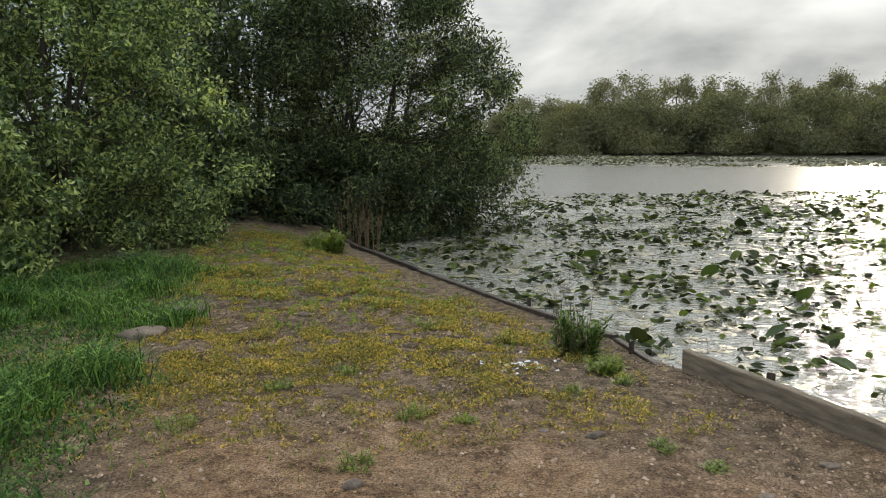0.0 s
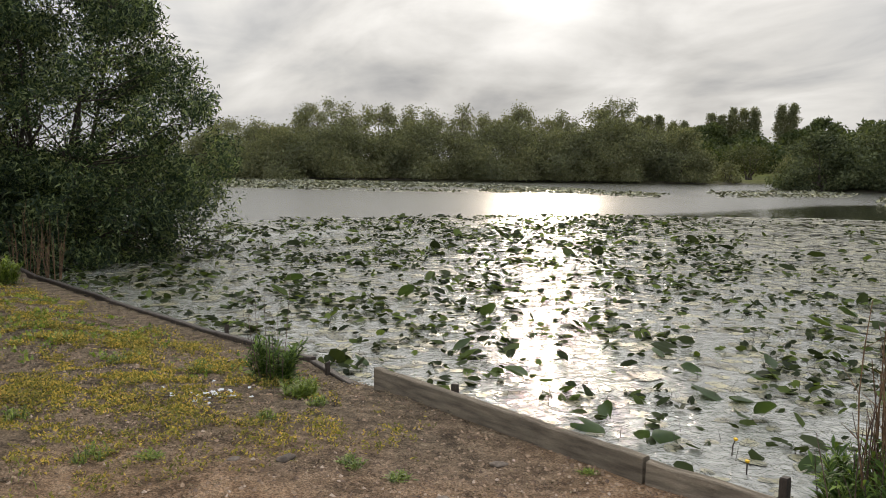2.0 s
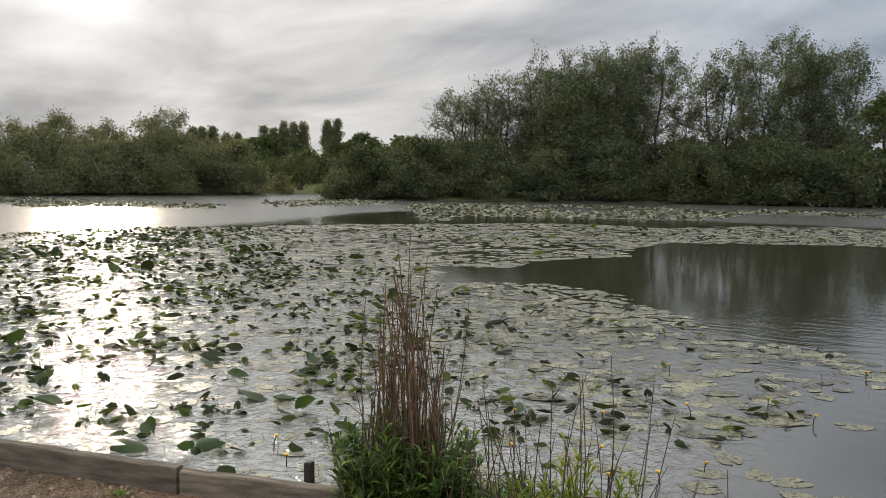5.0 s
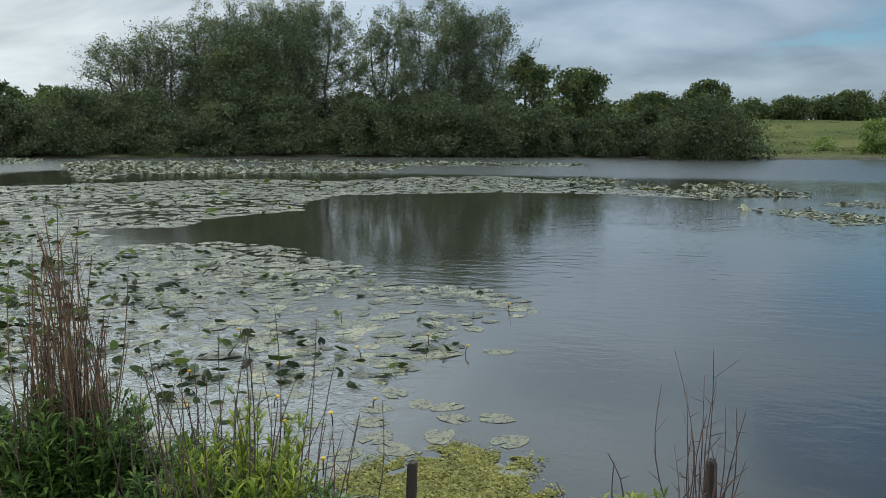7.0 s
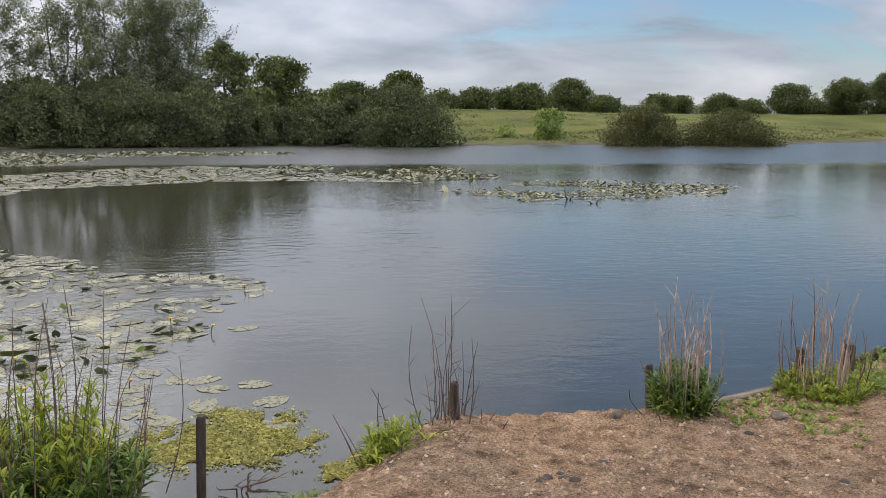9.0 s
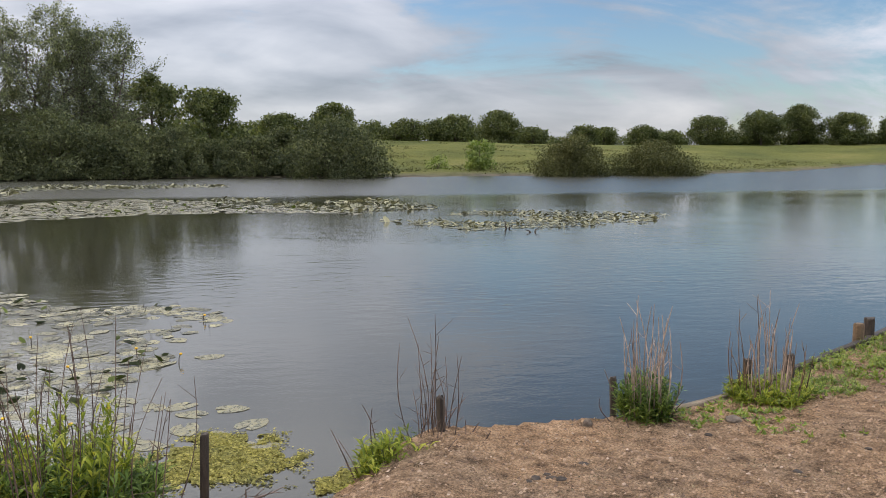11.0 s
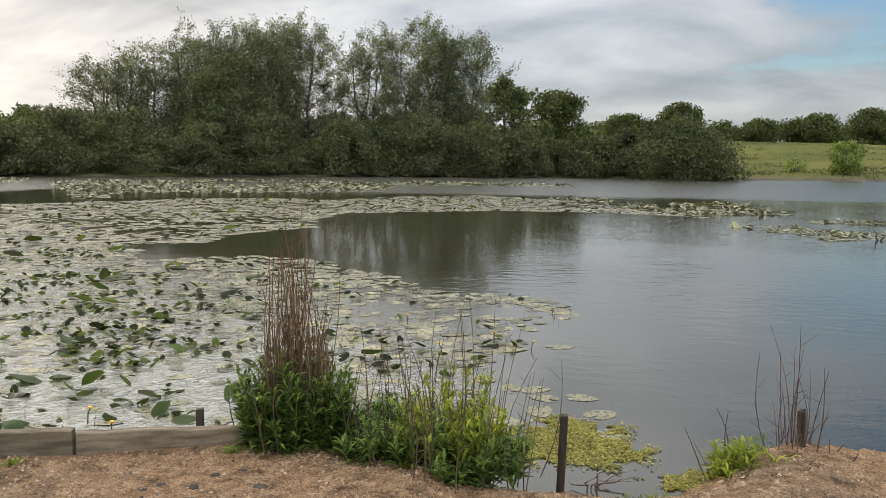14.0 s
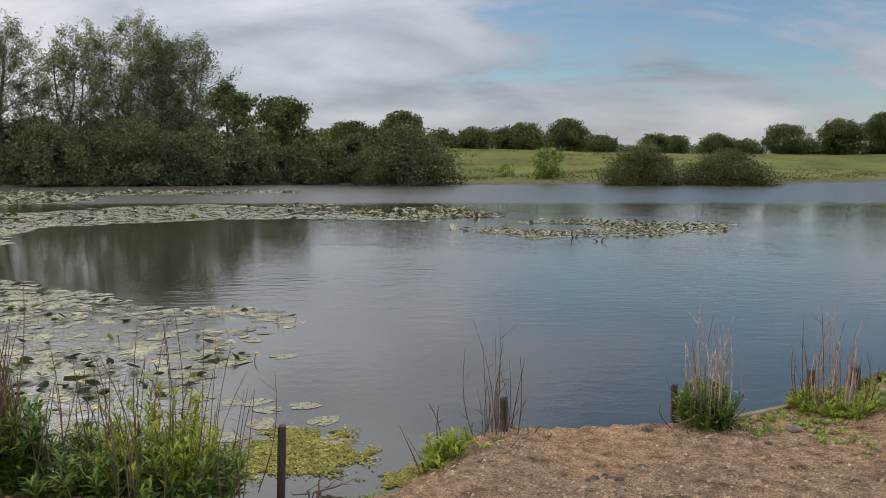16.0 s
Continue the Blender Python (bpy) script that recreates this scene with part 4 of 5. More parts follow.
post(3.76, 0.54, 0.49, 0.024, M_WETWOOD, "slim dark wooden post standing in the shallow water", 1, tilt=(0.02, -0.03))
post(3.98, -0.75, 0.545, 0.025, M_WETWOOD, "short brown wooden post among dead stems", 2, tilt=(0.0, 0.03))
post(4.50, -1.99, 0.45, 0.024, M_WETWOOD, "slim dark wooden post beside a green plant", 3, tilt=(0.0, 0.03))
post(4.64, -3.34, 0.50, 0.036, M_WETWOOD, "stout brown wooden post among dead reeds", 4)
post(4.57, -2.98, 0.50, 0.030, M_WETWOOD, "brown wooden post half hidden by dead reeds", 5)
post(5.64, -4.66, 0.46, 0.045, M_CUT, "short sawn pale stump post at the bank", 6)
post(5.76, -4.86, 0.48, 0.045, M_WETWOOD, "stout dark grey post at the bank", 7)
post(3.20, 2.40, 0.56, 0.024, M_WETWOOD, "dark square stake behind the board", 8, True)
post(2.95, 5.35, 0.24, 0.03, M_WETWOOD, "dark broken stake in the water", 9, True)
post(2.04, 5.62, 0.42, 0.022, M_WETWOOD, "small dark stake at the edging", 10, True)
post(1.58, 7.42, 0.40, 0.022, M_WETWOOD, "small dark stake at the edging", 11, True)
post(2.75, 4.2, 0.18, 0.012, M_WETWOOD, "thin dark stick in the water", 12)


# rough tussocks over the meadow's lower edge
rt = np.random.default_rng(350)
n = 420
ta, tr = np.radians(rt.uniform(-38, 8, n)), rt.uniform(78, 170, n)
tx, ty = tr * np.cos(ta), tr * np.sin(ta)
ok = (shore_distance(tx, ty) > 1.0) & (shore_distance(tx, ty) < 60)
tx, ty = tx[ok], ty[ok]
TC = np.repeat(np.stack([tx, ty, land(tx, ty)[0]], 1), 34, axis=0)
TC += rt.normal(size=TC.shape) * np.array([0.5, 0.8, 0.0]) + np.array([0, 0, 1.0]) * rt.uniform(0.0, 0.3, len(TC))[:, None]
tagged(new("tussock_growth", np_mesh("tussock_growth", *leaf_cloud(TC, 0.26, rt, 0.4), M_SALLOW)), "scattered rough dark tussocks on the meadow", "tussocks", kind="stuff")


# ---- plants of the bank ----
def stems_of(top, rng, n, spread, height, mat, radius=0.004, lean=0.18, name="stem", twig=0.0, bend=0.06):
    """Single upright stems, each a part of its plant."""
    for _ in range(n):
        a, r = rng.uniform(0, 2 * math.pi), spread * math.sqrt(rng.uniform(0, 1))
        foot = np.array([math.cos(a) * r, math.sin(a) * r, -0.03])
        h = height * (0.5 + 0.55 * rng.uniform() ** 0.9) * (1.0 - 0.4 * (r / max(spread, 1e-3)) ** 2)
        d = np.array([math.cos(a), math.sin(a), 0]) * lean * r / max(spread, 1e-3) + rng.normal(size=3) * (0.05, 0.05, 0)
        wig = rng.normal(size=3) * bend * (1, 1, 0)
        path = [(foot + d * h * f + wig * math.sin(math.pi * f) * h + np.array([0, 0, h * f]), radius * (1.15 - 0.75 * f) * (1 + 0.25 * (k % 2))) for k, f in enumerate(np.linspace(0, 1, 7))]
        paths = [path]
        for k in range(2, 6):
            if rng.uniform() < twig:
                p, rr = path[k]
                e = unit_rows(rng.normal(size=(1, 3)) * (1, 1, 0.3) + np.array([[0, 0, 0.9]]))[0] * h * rng.uniform(0.08, 0.2)
                paths.append([(p, rr * 0.7), (p + e * 0.6, rr * 0.5), (p + e, rr * 0.25)])
        child(name, np_mesh(name, *tubes(paths, 4), mat, True), top)


def foliage_of(top, rng, n_stems, spread, height, leaf, mat, per=26, name="foliage", stem_mat=None, up=0.55, squash=1.0):
    """Leafy shoots: thin stems with narrow leaves all the way up."""
    Vs, Fs, paths, count = [], [], [], 0
    for _ in range(n_stems):
        a, r = rng.uniform(0, 2 * math.pi), spread * math.sqrt(rng.uniform(0, 1))
        h = height * rng.uniform(0.5, 1.05) * (1.1 - 0.35 * r / spread)
        foot = np.array([math.cos(a) * r, math.sin(a) * r * squash, -0.02])
        lean = np.array([math.cos(a), math.sin(a), 0]) * 0.28 * h * r / spread + rng.normal(size=3) * (0.05, 0.05, 0) * h
        path = [(foot + lean * f * f + np.array([0, 0, h * f]), 0.004 * (1.1 - f * 0.8)) for f in np.linspace(0, 1, 4)]
        paths.append(path)
        m = max(5, int(1.5 * per * rng.uniform(0.7, 1.2)))
        f = rng.uniform(0.06, 1.0, m)
        base = foot + lean * (f * f)[:, None] + np.array([0, 0, 1.0]) * (h * f)[:, None]
        ang = rng.uniform(0, 2 * math.pi, m)
        rise = up + rng.normal(size=m) * 0.3 + 0.4 * f
        axis = unit_rows(np.stack([np.cos(ang), np.sin(ang), rise], 1))
        side = unit_rows(np.cross(axis, np.array([[0, 0, 1.0]])))
        nrm = np.cross(side, axis)
        L = (leaf * rng.uniform(0.6, 1.25, m) * (1.1 - 0.45 * f))[:, None]
        W = L * 0.17
        tip = base + axis * L - np.array([[0, 0, 1.0]]) * L * 0.22
        mid = base + axis * L * 0.5
        V = np.stack([base, mid + side * W * 0.5 + nrm * W * 0.15, tip, mid - side * W * 0.5 + nrm * W * 0.15], 1).reshape(-1, 3)
        Vs.append(V)
        Fs.append(np.arange(4 * m).reshape(m, 4) + count)
        count += 4 * m
    child(name, np_mesh(name, np.concatenate(Vs), np.concatenate(Fs), mat), top, "", "stuff")
    child("green_stem_growth", np_mesh("green_stem_growth", *tubes(paths, 3), stem_mat or M_GSTEM, True), top, "", "stuff")


def plant(name, x, y, label, category="plant", group="plants on the bank", seed=1, z=None):
    return thing(name, (x, y, ground_z(x, y) if z is None else z), label, category, group), np.random.default_rng(seed)


# tall dead reeds out of a dense green base
reed, rg = plant("reed_clump", 3.31, 1.91, "tall brown dead stems rising from a dense dark green leafy clump", "reeds", seed=1, z=0.36)
foliage_of(reed, rg, 170, 0.24, 0.52, 0.12, M_HERB, 34)
stems_of(reed, rg, 85, 0.13, 1.36, M_STEM, 0.0036, 0.03, twig=0.6, bend=0.04)
stems_of(reed, rg, 40, 0.18, 0.95, M_TWIG, 0.0038, 0.06, twig=0.5, bend=0.05)
stems_of(reed, rg, 16, 0.32, 0.95, M_TWIG, 0.003, 0.22, twig=0.2, bend=0.05)
# mixed herb clump with thin stalks
herb, rg = plant("herb_clump", 3.22, 1.02, "bright green leafy herbs with thin brown dead stalks", "plant", seed=2)
foliage_of(herb, rg, 62, 0.22, 0.56, 0.10, M_BRIGHT, 30, up=0.9)
foliage_of(herb, rg, 70, 0.33, 0.34, 0.12, M_HERB, 24, "low_foliage")
stems_of(herb, rg, 40, 0.44, 0.98, M_TWIG, 0.0032, 0.22, twig=0.35, bend=0.05)
low, rg = plant("herb_clump", 3.36, 1.42, "low green leafy herbs between the taller clumps", "plant", seed=3)
foliage_of(low, rg, 60, 0.36, 0.22, 0.11, M_HERB, 22, squash=0.9)
stems_of(low, rg, 14, 0.30, 0.85, M_TWIG, 0.003, 0.2, twig=0.35, bend=0.05)
# bright low plant with bare twigs
brt, rg = plant("grass_plant", 3.80, -0.46, "bright yellow-green leafy plant with bare dark twigs at the water", "plant", seed=4, z=0.16)
foliage_of(brt, rg, 90, 0.22, 0.25, 0.11, M_BRIGHT, 18)
stems_of(brt, rg, 9, 0.24, 0.50, M_TWIG, 0.005, 0.5, twig=0.6, bend=0.12)
sml, rg = plant("grass_plant", 3.42, 0.02, "small green sprouting plant at the water's edge", "plant", seed=5, z=0.10)
foliage_of(sml, rg, 26, 0.16, 0.14, 0.09, M_TUFT, 12)
# bare shrub round the post
bare, rg = plant("dead_shrub", 3.98, -0.70, "bare dark brown dead stems round a short post", "dead plant", seed=6, z=0.24)
stems_of(bare, rg, 16, 0.12, 0.92, M_TWIG, 0.0036, 0.12, twig=0.8, bend=0.05)
stems_of(bare, rg, 10, 0.30, 0.26, M_TWIG, 0.005, 0.7, twig=0.4, bend=0.12)
# green plant with dead stalks by the slim post
gp, rg = plant("leafy_plant", 4.10, -2.03, "bushy green leafy plant with tall grey dead stalks", "plant", seed=7)
foliage_of(gp, rg, 70, 0.15, 0.29, 0.09, M_HERB, 24)
foliage_of(gp, rg, 24, 0.17, 0.20, 0.08, M_TUFT, 16, "pale_foliage")
stems_of(gp, rg, 32, 0.14, 0.86, M_DRY, 0.0042, 0.07, twig=0.4, bend=0.05)
stems_of(gp, rg, 6, 0.26, 0.30, M_TWIG, 0.004, 0.8, twig=0.3, bend=0.1)
# dead reeds in grass
dr, rg = plant("dead_reeds", 4.33, -2.98, "pale brown dead reed stalks standing in bright grass", "reeds", seed=8)
foliage_of(dr, rg, 90, 0.26, 0.12, 0.08, M_BRIGHT, 18)
stems_of(dr, rg, 36, 0.13, 0.76, M_DRY, 0.0034, 0.06, twig=0.2, bend=0.04)
stems_of(dr, rg, 14, 0.22, 0.74, M_STEM, 0.0034, 0.14, twig=0.4, bend=0.06)
for i, (x, y, s) in enumerate([(4.62, -3.30, 0.30), (4.85, -3.75, 0.30), (5.15, -4.25, 0.30), (5.45, -4.75, 0.28), (4.45, -3.45, 0.22), (4.9, -4.3, 0.2)]):
    wp, rg = plant("bank_weeds", x - 0.05, y - 0.05, "low green weeds along the timber edging", "weeds", "weeds along the edging", 20 + i)
    foliage_of(wp, rg, 60, s, 0.07, 0.055, M_TUFT, 12)
# leafy plant leaning on the low edging
dk, rg = plant("leafy_plant", 1.60, 5.40, "dark green leafy plant with thin tall stalks by the edging", "plant", seed=30)
foliage_of(dk, rg, 40, 0.13, 0.40, 0.11, M_HERB, 26)
stems_of(dk, rg, 12, 0.12, 0.90, M_TWIG, 0.0028, 0.12, twig=0.3, bend=0.03)
dk2, rg = plant("leafy_plant", 1.66, 4.92, "small bright green leafy plant beside the edging", "plant", seed=31)
foliage_of(dk2, rg, 28, 0.10, 0.13, 0.08, M_TUFT, 16)
br, rg = plant("leafy_plant", -0.62, 11.0, "small bright green bushy plant on the bank", "plant", seed=32)
foliage_of(br, rg, 60, 0.24, 0.34, 0.13, M_TUFT, 22)
for i, (x, y, n) in enumerate([(-0.45, 12.75, 16), (-0.05, 12.15, 18)]):
    rs, rg = plant("dead_reeds", x, y, "dry pale dead reed stalks in front of the willow", "reeds", "dead reeds at the edging", 34 + i, 0.25)
    stems_of(rs, rg, n, 0.20, 1.15, M_STEM, 0.0055, 0.12, twig=0.15, bend=0.03)
# single tufts on the earth
for i, (x, y, s) in enumerate([(1.55, 3.42, 0.075), (1.72, 3.20, 0.06), (0.70, 3.80, 0.06), (0.44, 3.92, 0.10), (-0.70, 3.82, 0.12), (0.20, 3.26, 0.09), (1.35, 4.35, 0.07), (1.70, 4.62, 0.09), (0.05, 4.7, 0.1),
                               (-0.3, 4.4, 0.09), (1.1, 5.6, 0.12), (0.6, 5.9, 0.12), (-0.95, 4.55, 0.12), (2.66, 3.1, 0.03), (3.05, 2.14, 0.04)]):
    tf, rg = plant("grass_tuft", x, y, "small yellow-green tuft growing in bare earth", "grass tuft", "tufts on the earth", 50 + i)
    foliage_of(tf, rg, 16, s * 0.8, s * 0.85, 0.055, M_TUFT, 9)


# ---- grass, weeds and grit ----
def blades(name, pts, height, width, mat, rng, label, category, lean=0.5):
    n = len(pts)
    ang = rng.uniform(0, 2 * math.pi, n)
    h = height * rng.uniform(0.35, 1.1, n) * (0.2 + 1.5 * step01(value_noise(pts[:, 0] * 2.6, pts[:, 1] * 2.6, 29), 0.2, 0.8))
    d = np.stack([np.cos(ang), np.sin(ang), np.zeros(n)], 1)
    s = np.stack([-np.sin(ang + rng.normal(size=n)), np.cos(ang), np.zeros(n)], 1) * (width / 2)
    up = np.array([[0, 0, 1.0]])
    mid = pts + d * (h * lean * 0.25)[:, None] + up * (h * 0.6)[:, None]
    tip = pts + d * (h * lean)[:, None] + up * (h * 0.92)[:, None]
    V = np.stack([pts - s, pts + s, mid + s * 0.8, tip, mid - s * 0.8], 1).reshape(-1, 3)
    k = np.arange(n)[:, None] * 5
    F = np.concatenate([k + np.array([[0, 1, 2]]), k + np.array([[0, 2, 4]]), k + np.array([[4, 2, 3]])])
    return tagged(new(name, np_mesh(name, V, F, mat)), label, category, kind="stuff")


def scatter(rng, n, x0, x1, y0, y1, keep):
    x, y = rng.uniform(x0, x1, n), rng.uniform(y0, y1, n)
    d = shore_distance(x, y)
    ok = (d > 0.03) & (rng.uniform(0, 1, n) < keep(x, y, d))
    x, y = x[ok], y[ok]
    return np.stack([x, y, land(x, y)[0] - 0.004], 1)


rg = np.random.default_rng(70)
lush = lambda x, y, d: step01(-(x + 1.05 + 0.16 * (y - 4) + 0.9 * (value_noise(x * 1.3, y * 1.3, 21) - 0.5)), -0.25, 0.25) * (0.45 + 0.55 * value_noise(x * 3, y * 3, 23)) * step01(y + 1.2 * value_noise(x * 1.1, y * 1.1, 27), 1.9, 3.1) * step01(x + value_noise(x, y, 28), -5.2, -4.4)  # noqa: E731
blades("grass", scatter(rg, 90000, -5.5, -0.2, 1.5, 9.0, lush), 0.15, 0.010, M_GRASS, rg, "lush green grass beside the trodden earth", "grass", 1.0)
sparse = lambda x, y, d: step01(value_noise(x * 1.1 + 5, y * 1.1, 25), 0.55, 0.75) * 0.6 * step01(d, 0.3, 1.2)  # noqa: E731
blades("thin_grass", scatter(rg, 26000, -1.5, 3.4, -4, 4.2, lambda x, y, d: sparse(x, y, d) * 0.35 * step01(y, -0.5, 3.5)), 0.05, 0.006, M_TUFT, rg, "thin short grass in the earth", "grass", 0.7)


def weeds(name, pts, size, mat, rng, label, tall=0.034, category="weeds", rise=0.7):
    # sprigs of six leaves
    pts = np.repeat(pts[::6], 6, axis=0)
    n = len(pts)
    P = pts + np.stack([rng.normal(size=n) * 0.012, rng.normal(size=n) * 0.012, rng.uniform(0.0, 1.0, n) * tall * (0.25 + 1.5 * step01(value_noise(pts[:, 0] * 2.6, pts[:, 1] * 2.6, 29), 0.25, 0.75))], 1)
    axis = unit_rows(rng.normal(size=(n, 3)) * (1, 1, 0.35) + np.array([0, 0, rise]))
    side = unit_rows(np.cross(axis, rng.normal(size=(n, 3)) * 0.4 + np.array([0, 0, 1.0])))
    L = (size * rng.uniform(0.6, 1.4, n))[:, None]
    V = np.stack([P - side * L * 0.32, P + side * L * 0.32, P + axis * L], 1).reshape(-1, 3)
    return tagged(new(name, np_mesh(name, V, np.arange(3 * n).reshape(n, 3), mat)), label, category, kind="stuff")


def mossy(x, y, d):
    zone = step01(y, 3.0, 5.6) * (1 - step01(y, 11.5, 14)) * step01(x, -2.6, -1.0) * step01(d, 0.15, 0.9)
    m = value_noise(x * 1.5, y * 1.5, 31) * 0.28 + value_noise(x * 5, y * 5, 33) * 0.34 + value_noise(x * 14, y * 14, 34) * 0.38
    return zone * step01(m, 0.45, 0.70)


weeds("green_herbs", scatter(rg, 150000, -5.5, -0.2, 1.5, 9.6, lush), 0.020, M_GRASS, rg, "lush broad-leaved green herbs beside the trodden earth", 0.13, "herbs")
weeds("yellow_weeds", scatter(rg, 1100000, -2.8, 2.4, 3.4, 13.5, mossy), 0.017, M_WEED, rg, "low yellowing weeds creeping over the earth")
weeds("green_weeds", scatter(rg, 260000, -2.8, 2.6, 3.0, 13.5, lambda x, y, d: mossy(x + 3, y - 2, d) * 0.35), 0.034, M_TUFT, rg, "low green weeds creeping over the earth")
weeds("leaf_litter", scatter(rg, 300000, -2.6, 5.4, -5.5, 11, lambda x, y, d: 0.06 + 0.40 * step01(y, 2.2, 4.5) + step01(value_noise(x * 2.2, y * 2.2, 37) * 0.5 + value_noise(x * 7, y * 7, 38) * 0.5, 0.45, 0.75) * (0.35 + 0.4 * step01(y, 2, 5))), 0.013, M_LITTER, rg, "dry brown leaf litter and bits on the earth", 0.012, rise=0.12)
weeds("bank_moss", scatter(rg, 22000, 3.2, 6.2, -6.5, -2.2, lambda x, y, d: step01(value_noise(x * 3, y * 3, 35), 0.4, 0.65) * (1 - step01(d, 0.3, 1.1))), 0.03, M_TUFT, rg, "low green weeds along the edging")


def crumb_template(rng):
    """A low crumb of earth or grit, open below."""
    a = np.arange(4) * math.pi / 2 + rng.uniform(-0.4, 0.4, 4)
    V = np.concatenate([np.stack([np.cos(a), np.sin(a), np.full(4, -0.5)], 1), [[0.2, -0.1, 0.8]]])
    return V, np.array([[k, (k + 1) % 4, 4] for k in range(4)])


def spread_copies(V, F, P, S, yaw, flat):
    c, s = np.cos(yaw)[:, None], np.sin(yaw)[:, None]
    X, Y, Z = V[None, :, 0] * S[:, None], V[None, :, 1] * S[:, None] * 0.75, V[None, :, 2] * (S * flat)[:, None]
    W = np.stack([c * X - s * Y, s * X + c * Y, Z], -1) + P[:, None, :]
    return W.reshape(-1, 3), (F[None] + np.arange(len(P))[:, None, None] * len(V)).reshape(-1, F.shape[1])


def grit_mat():
    m, t, out = fresh("grit")
    g = t.nodes.new("ShaderNodeNewGeometry")
    col = ramp_node(t, g.outputs["Random Per Island"], [(0.0, (0.11, 0.068, 0.045)), (0.4, (0.25, 0.160, 0.096)), (0.9, (0.36, 0.240, 0.147)), (1.0, (0.45, 0.34, 0.25))])
    n = noise_node(t, g.outputs["Position"], 90.0, 3.0)
    col = mix_node(t, 0.5, col, ramp_node(t, n, [(0.3, (0.6, 0.6, 0.6)), (0.7, (1.3, 1.3, 1.3))]), "MULTIPLY")
    p = t.nodes.new("ShaderNodeBsdfPrincipled")
    link(t, col, p.inputs["Base Color"])
    p.inputs["Roughness"].default_value = 0.9
    link(t, bump_node(t, n, 0.4, 0.004), p.inputs["Normal"])
    link(t, p.outputs[0], out.inputs["Surface"])
    return m


M_GRIT = grit_mat()
pts = np.concatenate([scatter(rg, 54000, 1.6, 4.4, -4.2, 3.4, lambda x, y, d: 0.4 + 0.6 * value_noise(x * 5, y * 5, 45)), scatter(rg, 42000, -2.0, 2.8, 2.3, 6.6, lambda x, y, d: 0.5 + 0.5 * value_noise(x * 5, y * 5, 47)), scatter(rg, 22000, -2.2, 5.6, -5.5, 8.0, lambda x, y, d: 0.25 + 0.75 * step01(value_noise(x * 1.6, y * 1.6, 41) * 0.5 + value_noise(x * 6, y * 6, 43) * 0.5, 0.3, 0.7))])
lumps = []
for k in range(3):
    V, F = crumb_template(rg)
    some = pts[k::3]
    size = 0.005 + 0.024 * rg.uniform(0, 1, len(some)) ** 4
    lumps.append(spread_copies(V, F, some + np.array([0, 0, 0.002]), size, rg.uniform(0, 6.28, len(some)), rg.uniform(0.3, 0.75, len(some))))
Vs, Fs, k = [], [], 0
for V, F in lumps:
    Vs.append(V)
    Fs.append(F + k)
    k += len(V)
tagged(new("gravel", np_mesh("gravel", np.concatenate(Vs), np.concatenate(Fs), M_GRIT)), "loose crumbs of earth, grit and small pebbles", "gravel", kind="stuff")


def stone(name, x, y, s, flat, mat, label, seed, category="stone", group="stones on the earth", lift=0.25):
    rng = np.random.default_rng(seed)
    bm = bmesh.new()
    bmesh.ops.create_icosphere(bm, subdivisions=3, radius=1.0)
    off = Vector(rng.uniform(-20, 20, 3))
    for v in bm.verts:
        k = 1 + 0.35 * noise.noise(v.co * 1.3 + off) + 0.12 * noise.noise(v.co * 3.7 + off)
        v.co = Vector((v.co.x * s * k, v.co.y * s * 0.7 * k, v.co.z * s * flat * k))
    for f in bm.faces:
        f.smooth = True
    me = bpy.data.meshes.new(name)
    bm.to_mesh(me)
    bm.free()
    me.materials.append(mat)
    ob = new(name, me)
    ob.matrix_world = pose(x, y, ground_z(x, y) + s * flat * lift, 0, 0, float(rng.uniform(0, 360)))
    return tagged(ob, label, category, group)


for i, (x, y, s, f) in enumerate([(1.28, 3.55, 0.05, 0.35), (0.19, 3.05, 0.045, 0.6), (1.05, 3.6, 0.03, 0.4), (4.02, -1.62, 0.035, 0.8), (3.92, -2.5, 0.06, 0.4), (2.30, 3.35, 0.045, 0.25),
                                  (3.52, 0.32, 0.06, 0.7), (3.50, 0.20, 0.05, 0.6), (4.25, -3.2, 0.03, 0.5), (1.8, 2.9, 0.035, 0.3), (2.4, 1.2, 0.04, 0.35), (2.6, -0.6, 0.035, 0.4), (0.9, 2.75, 0.04, 0.4)]):
    stone("stone", x, y, s, f, M_STONE, "small grey-brown stone lying in the earth", 80 + i)
for i, (x, y, s, f) in enumerate([(-1.45, 5.75, 0.17, 0.3), (-1.30, 6.6, 0.20, 0.2), (-0.38, 6.42, 0.16, 0.16)]):
    stone("flat_stone", x, y, s, f, M_STONE, "flat pale stone slab half sunk in the weeds", 100 + i)
for i, (x, y, s, f) in enumerate([(3.2, -1.05, 0.035, 0.3), (3.24, -1.12, 0.022, 0.4), (3.15, -1.0, 0.02, 0.4), (3.35, -1.35, 0.03, 0.25), (2.55, 1.75, 0.035, 0.3), (2.7, 2.05, 0.025, 0.35), (3.0, -2.3, 0.03, 0.3)]):
    stone("mud_clod", x, y, s, f, M_MUD, "dark flattened clod of mud on the bare earth", 110 + i, "clod", "clods on the earth", 0.0)


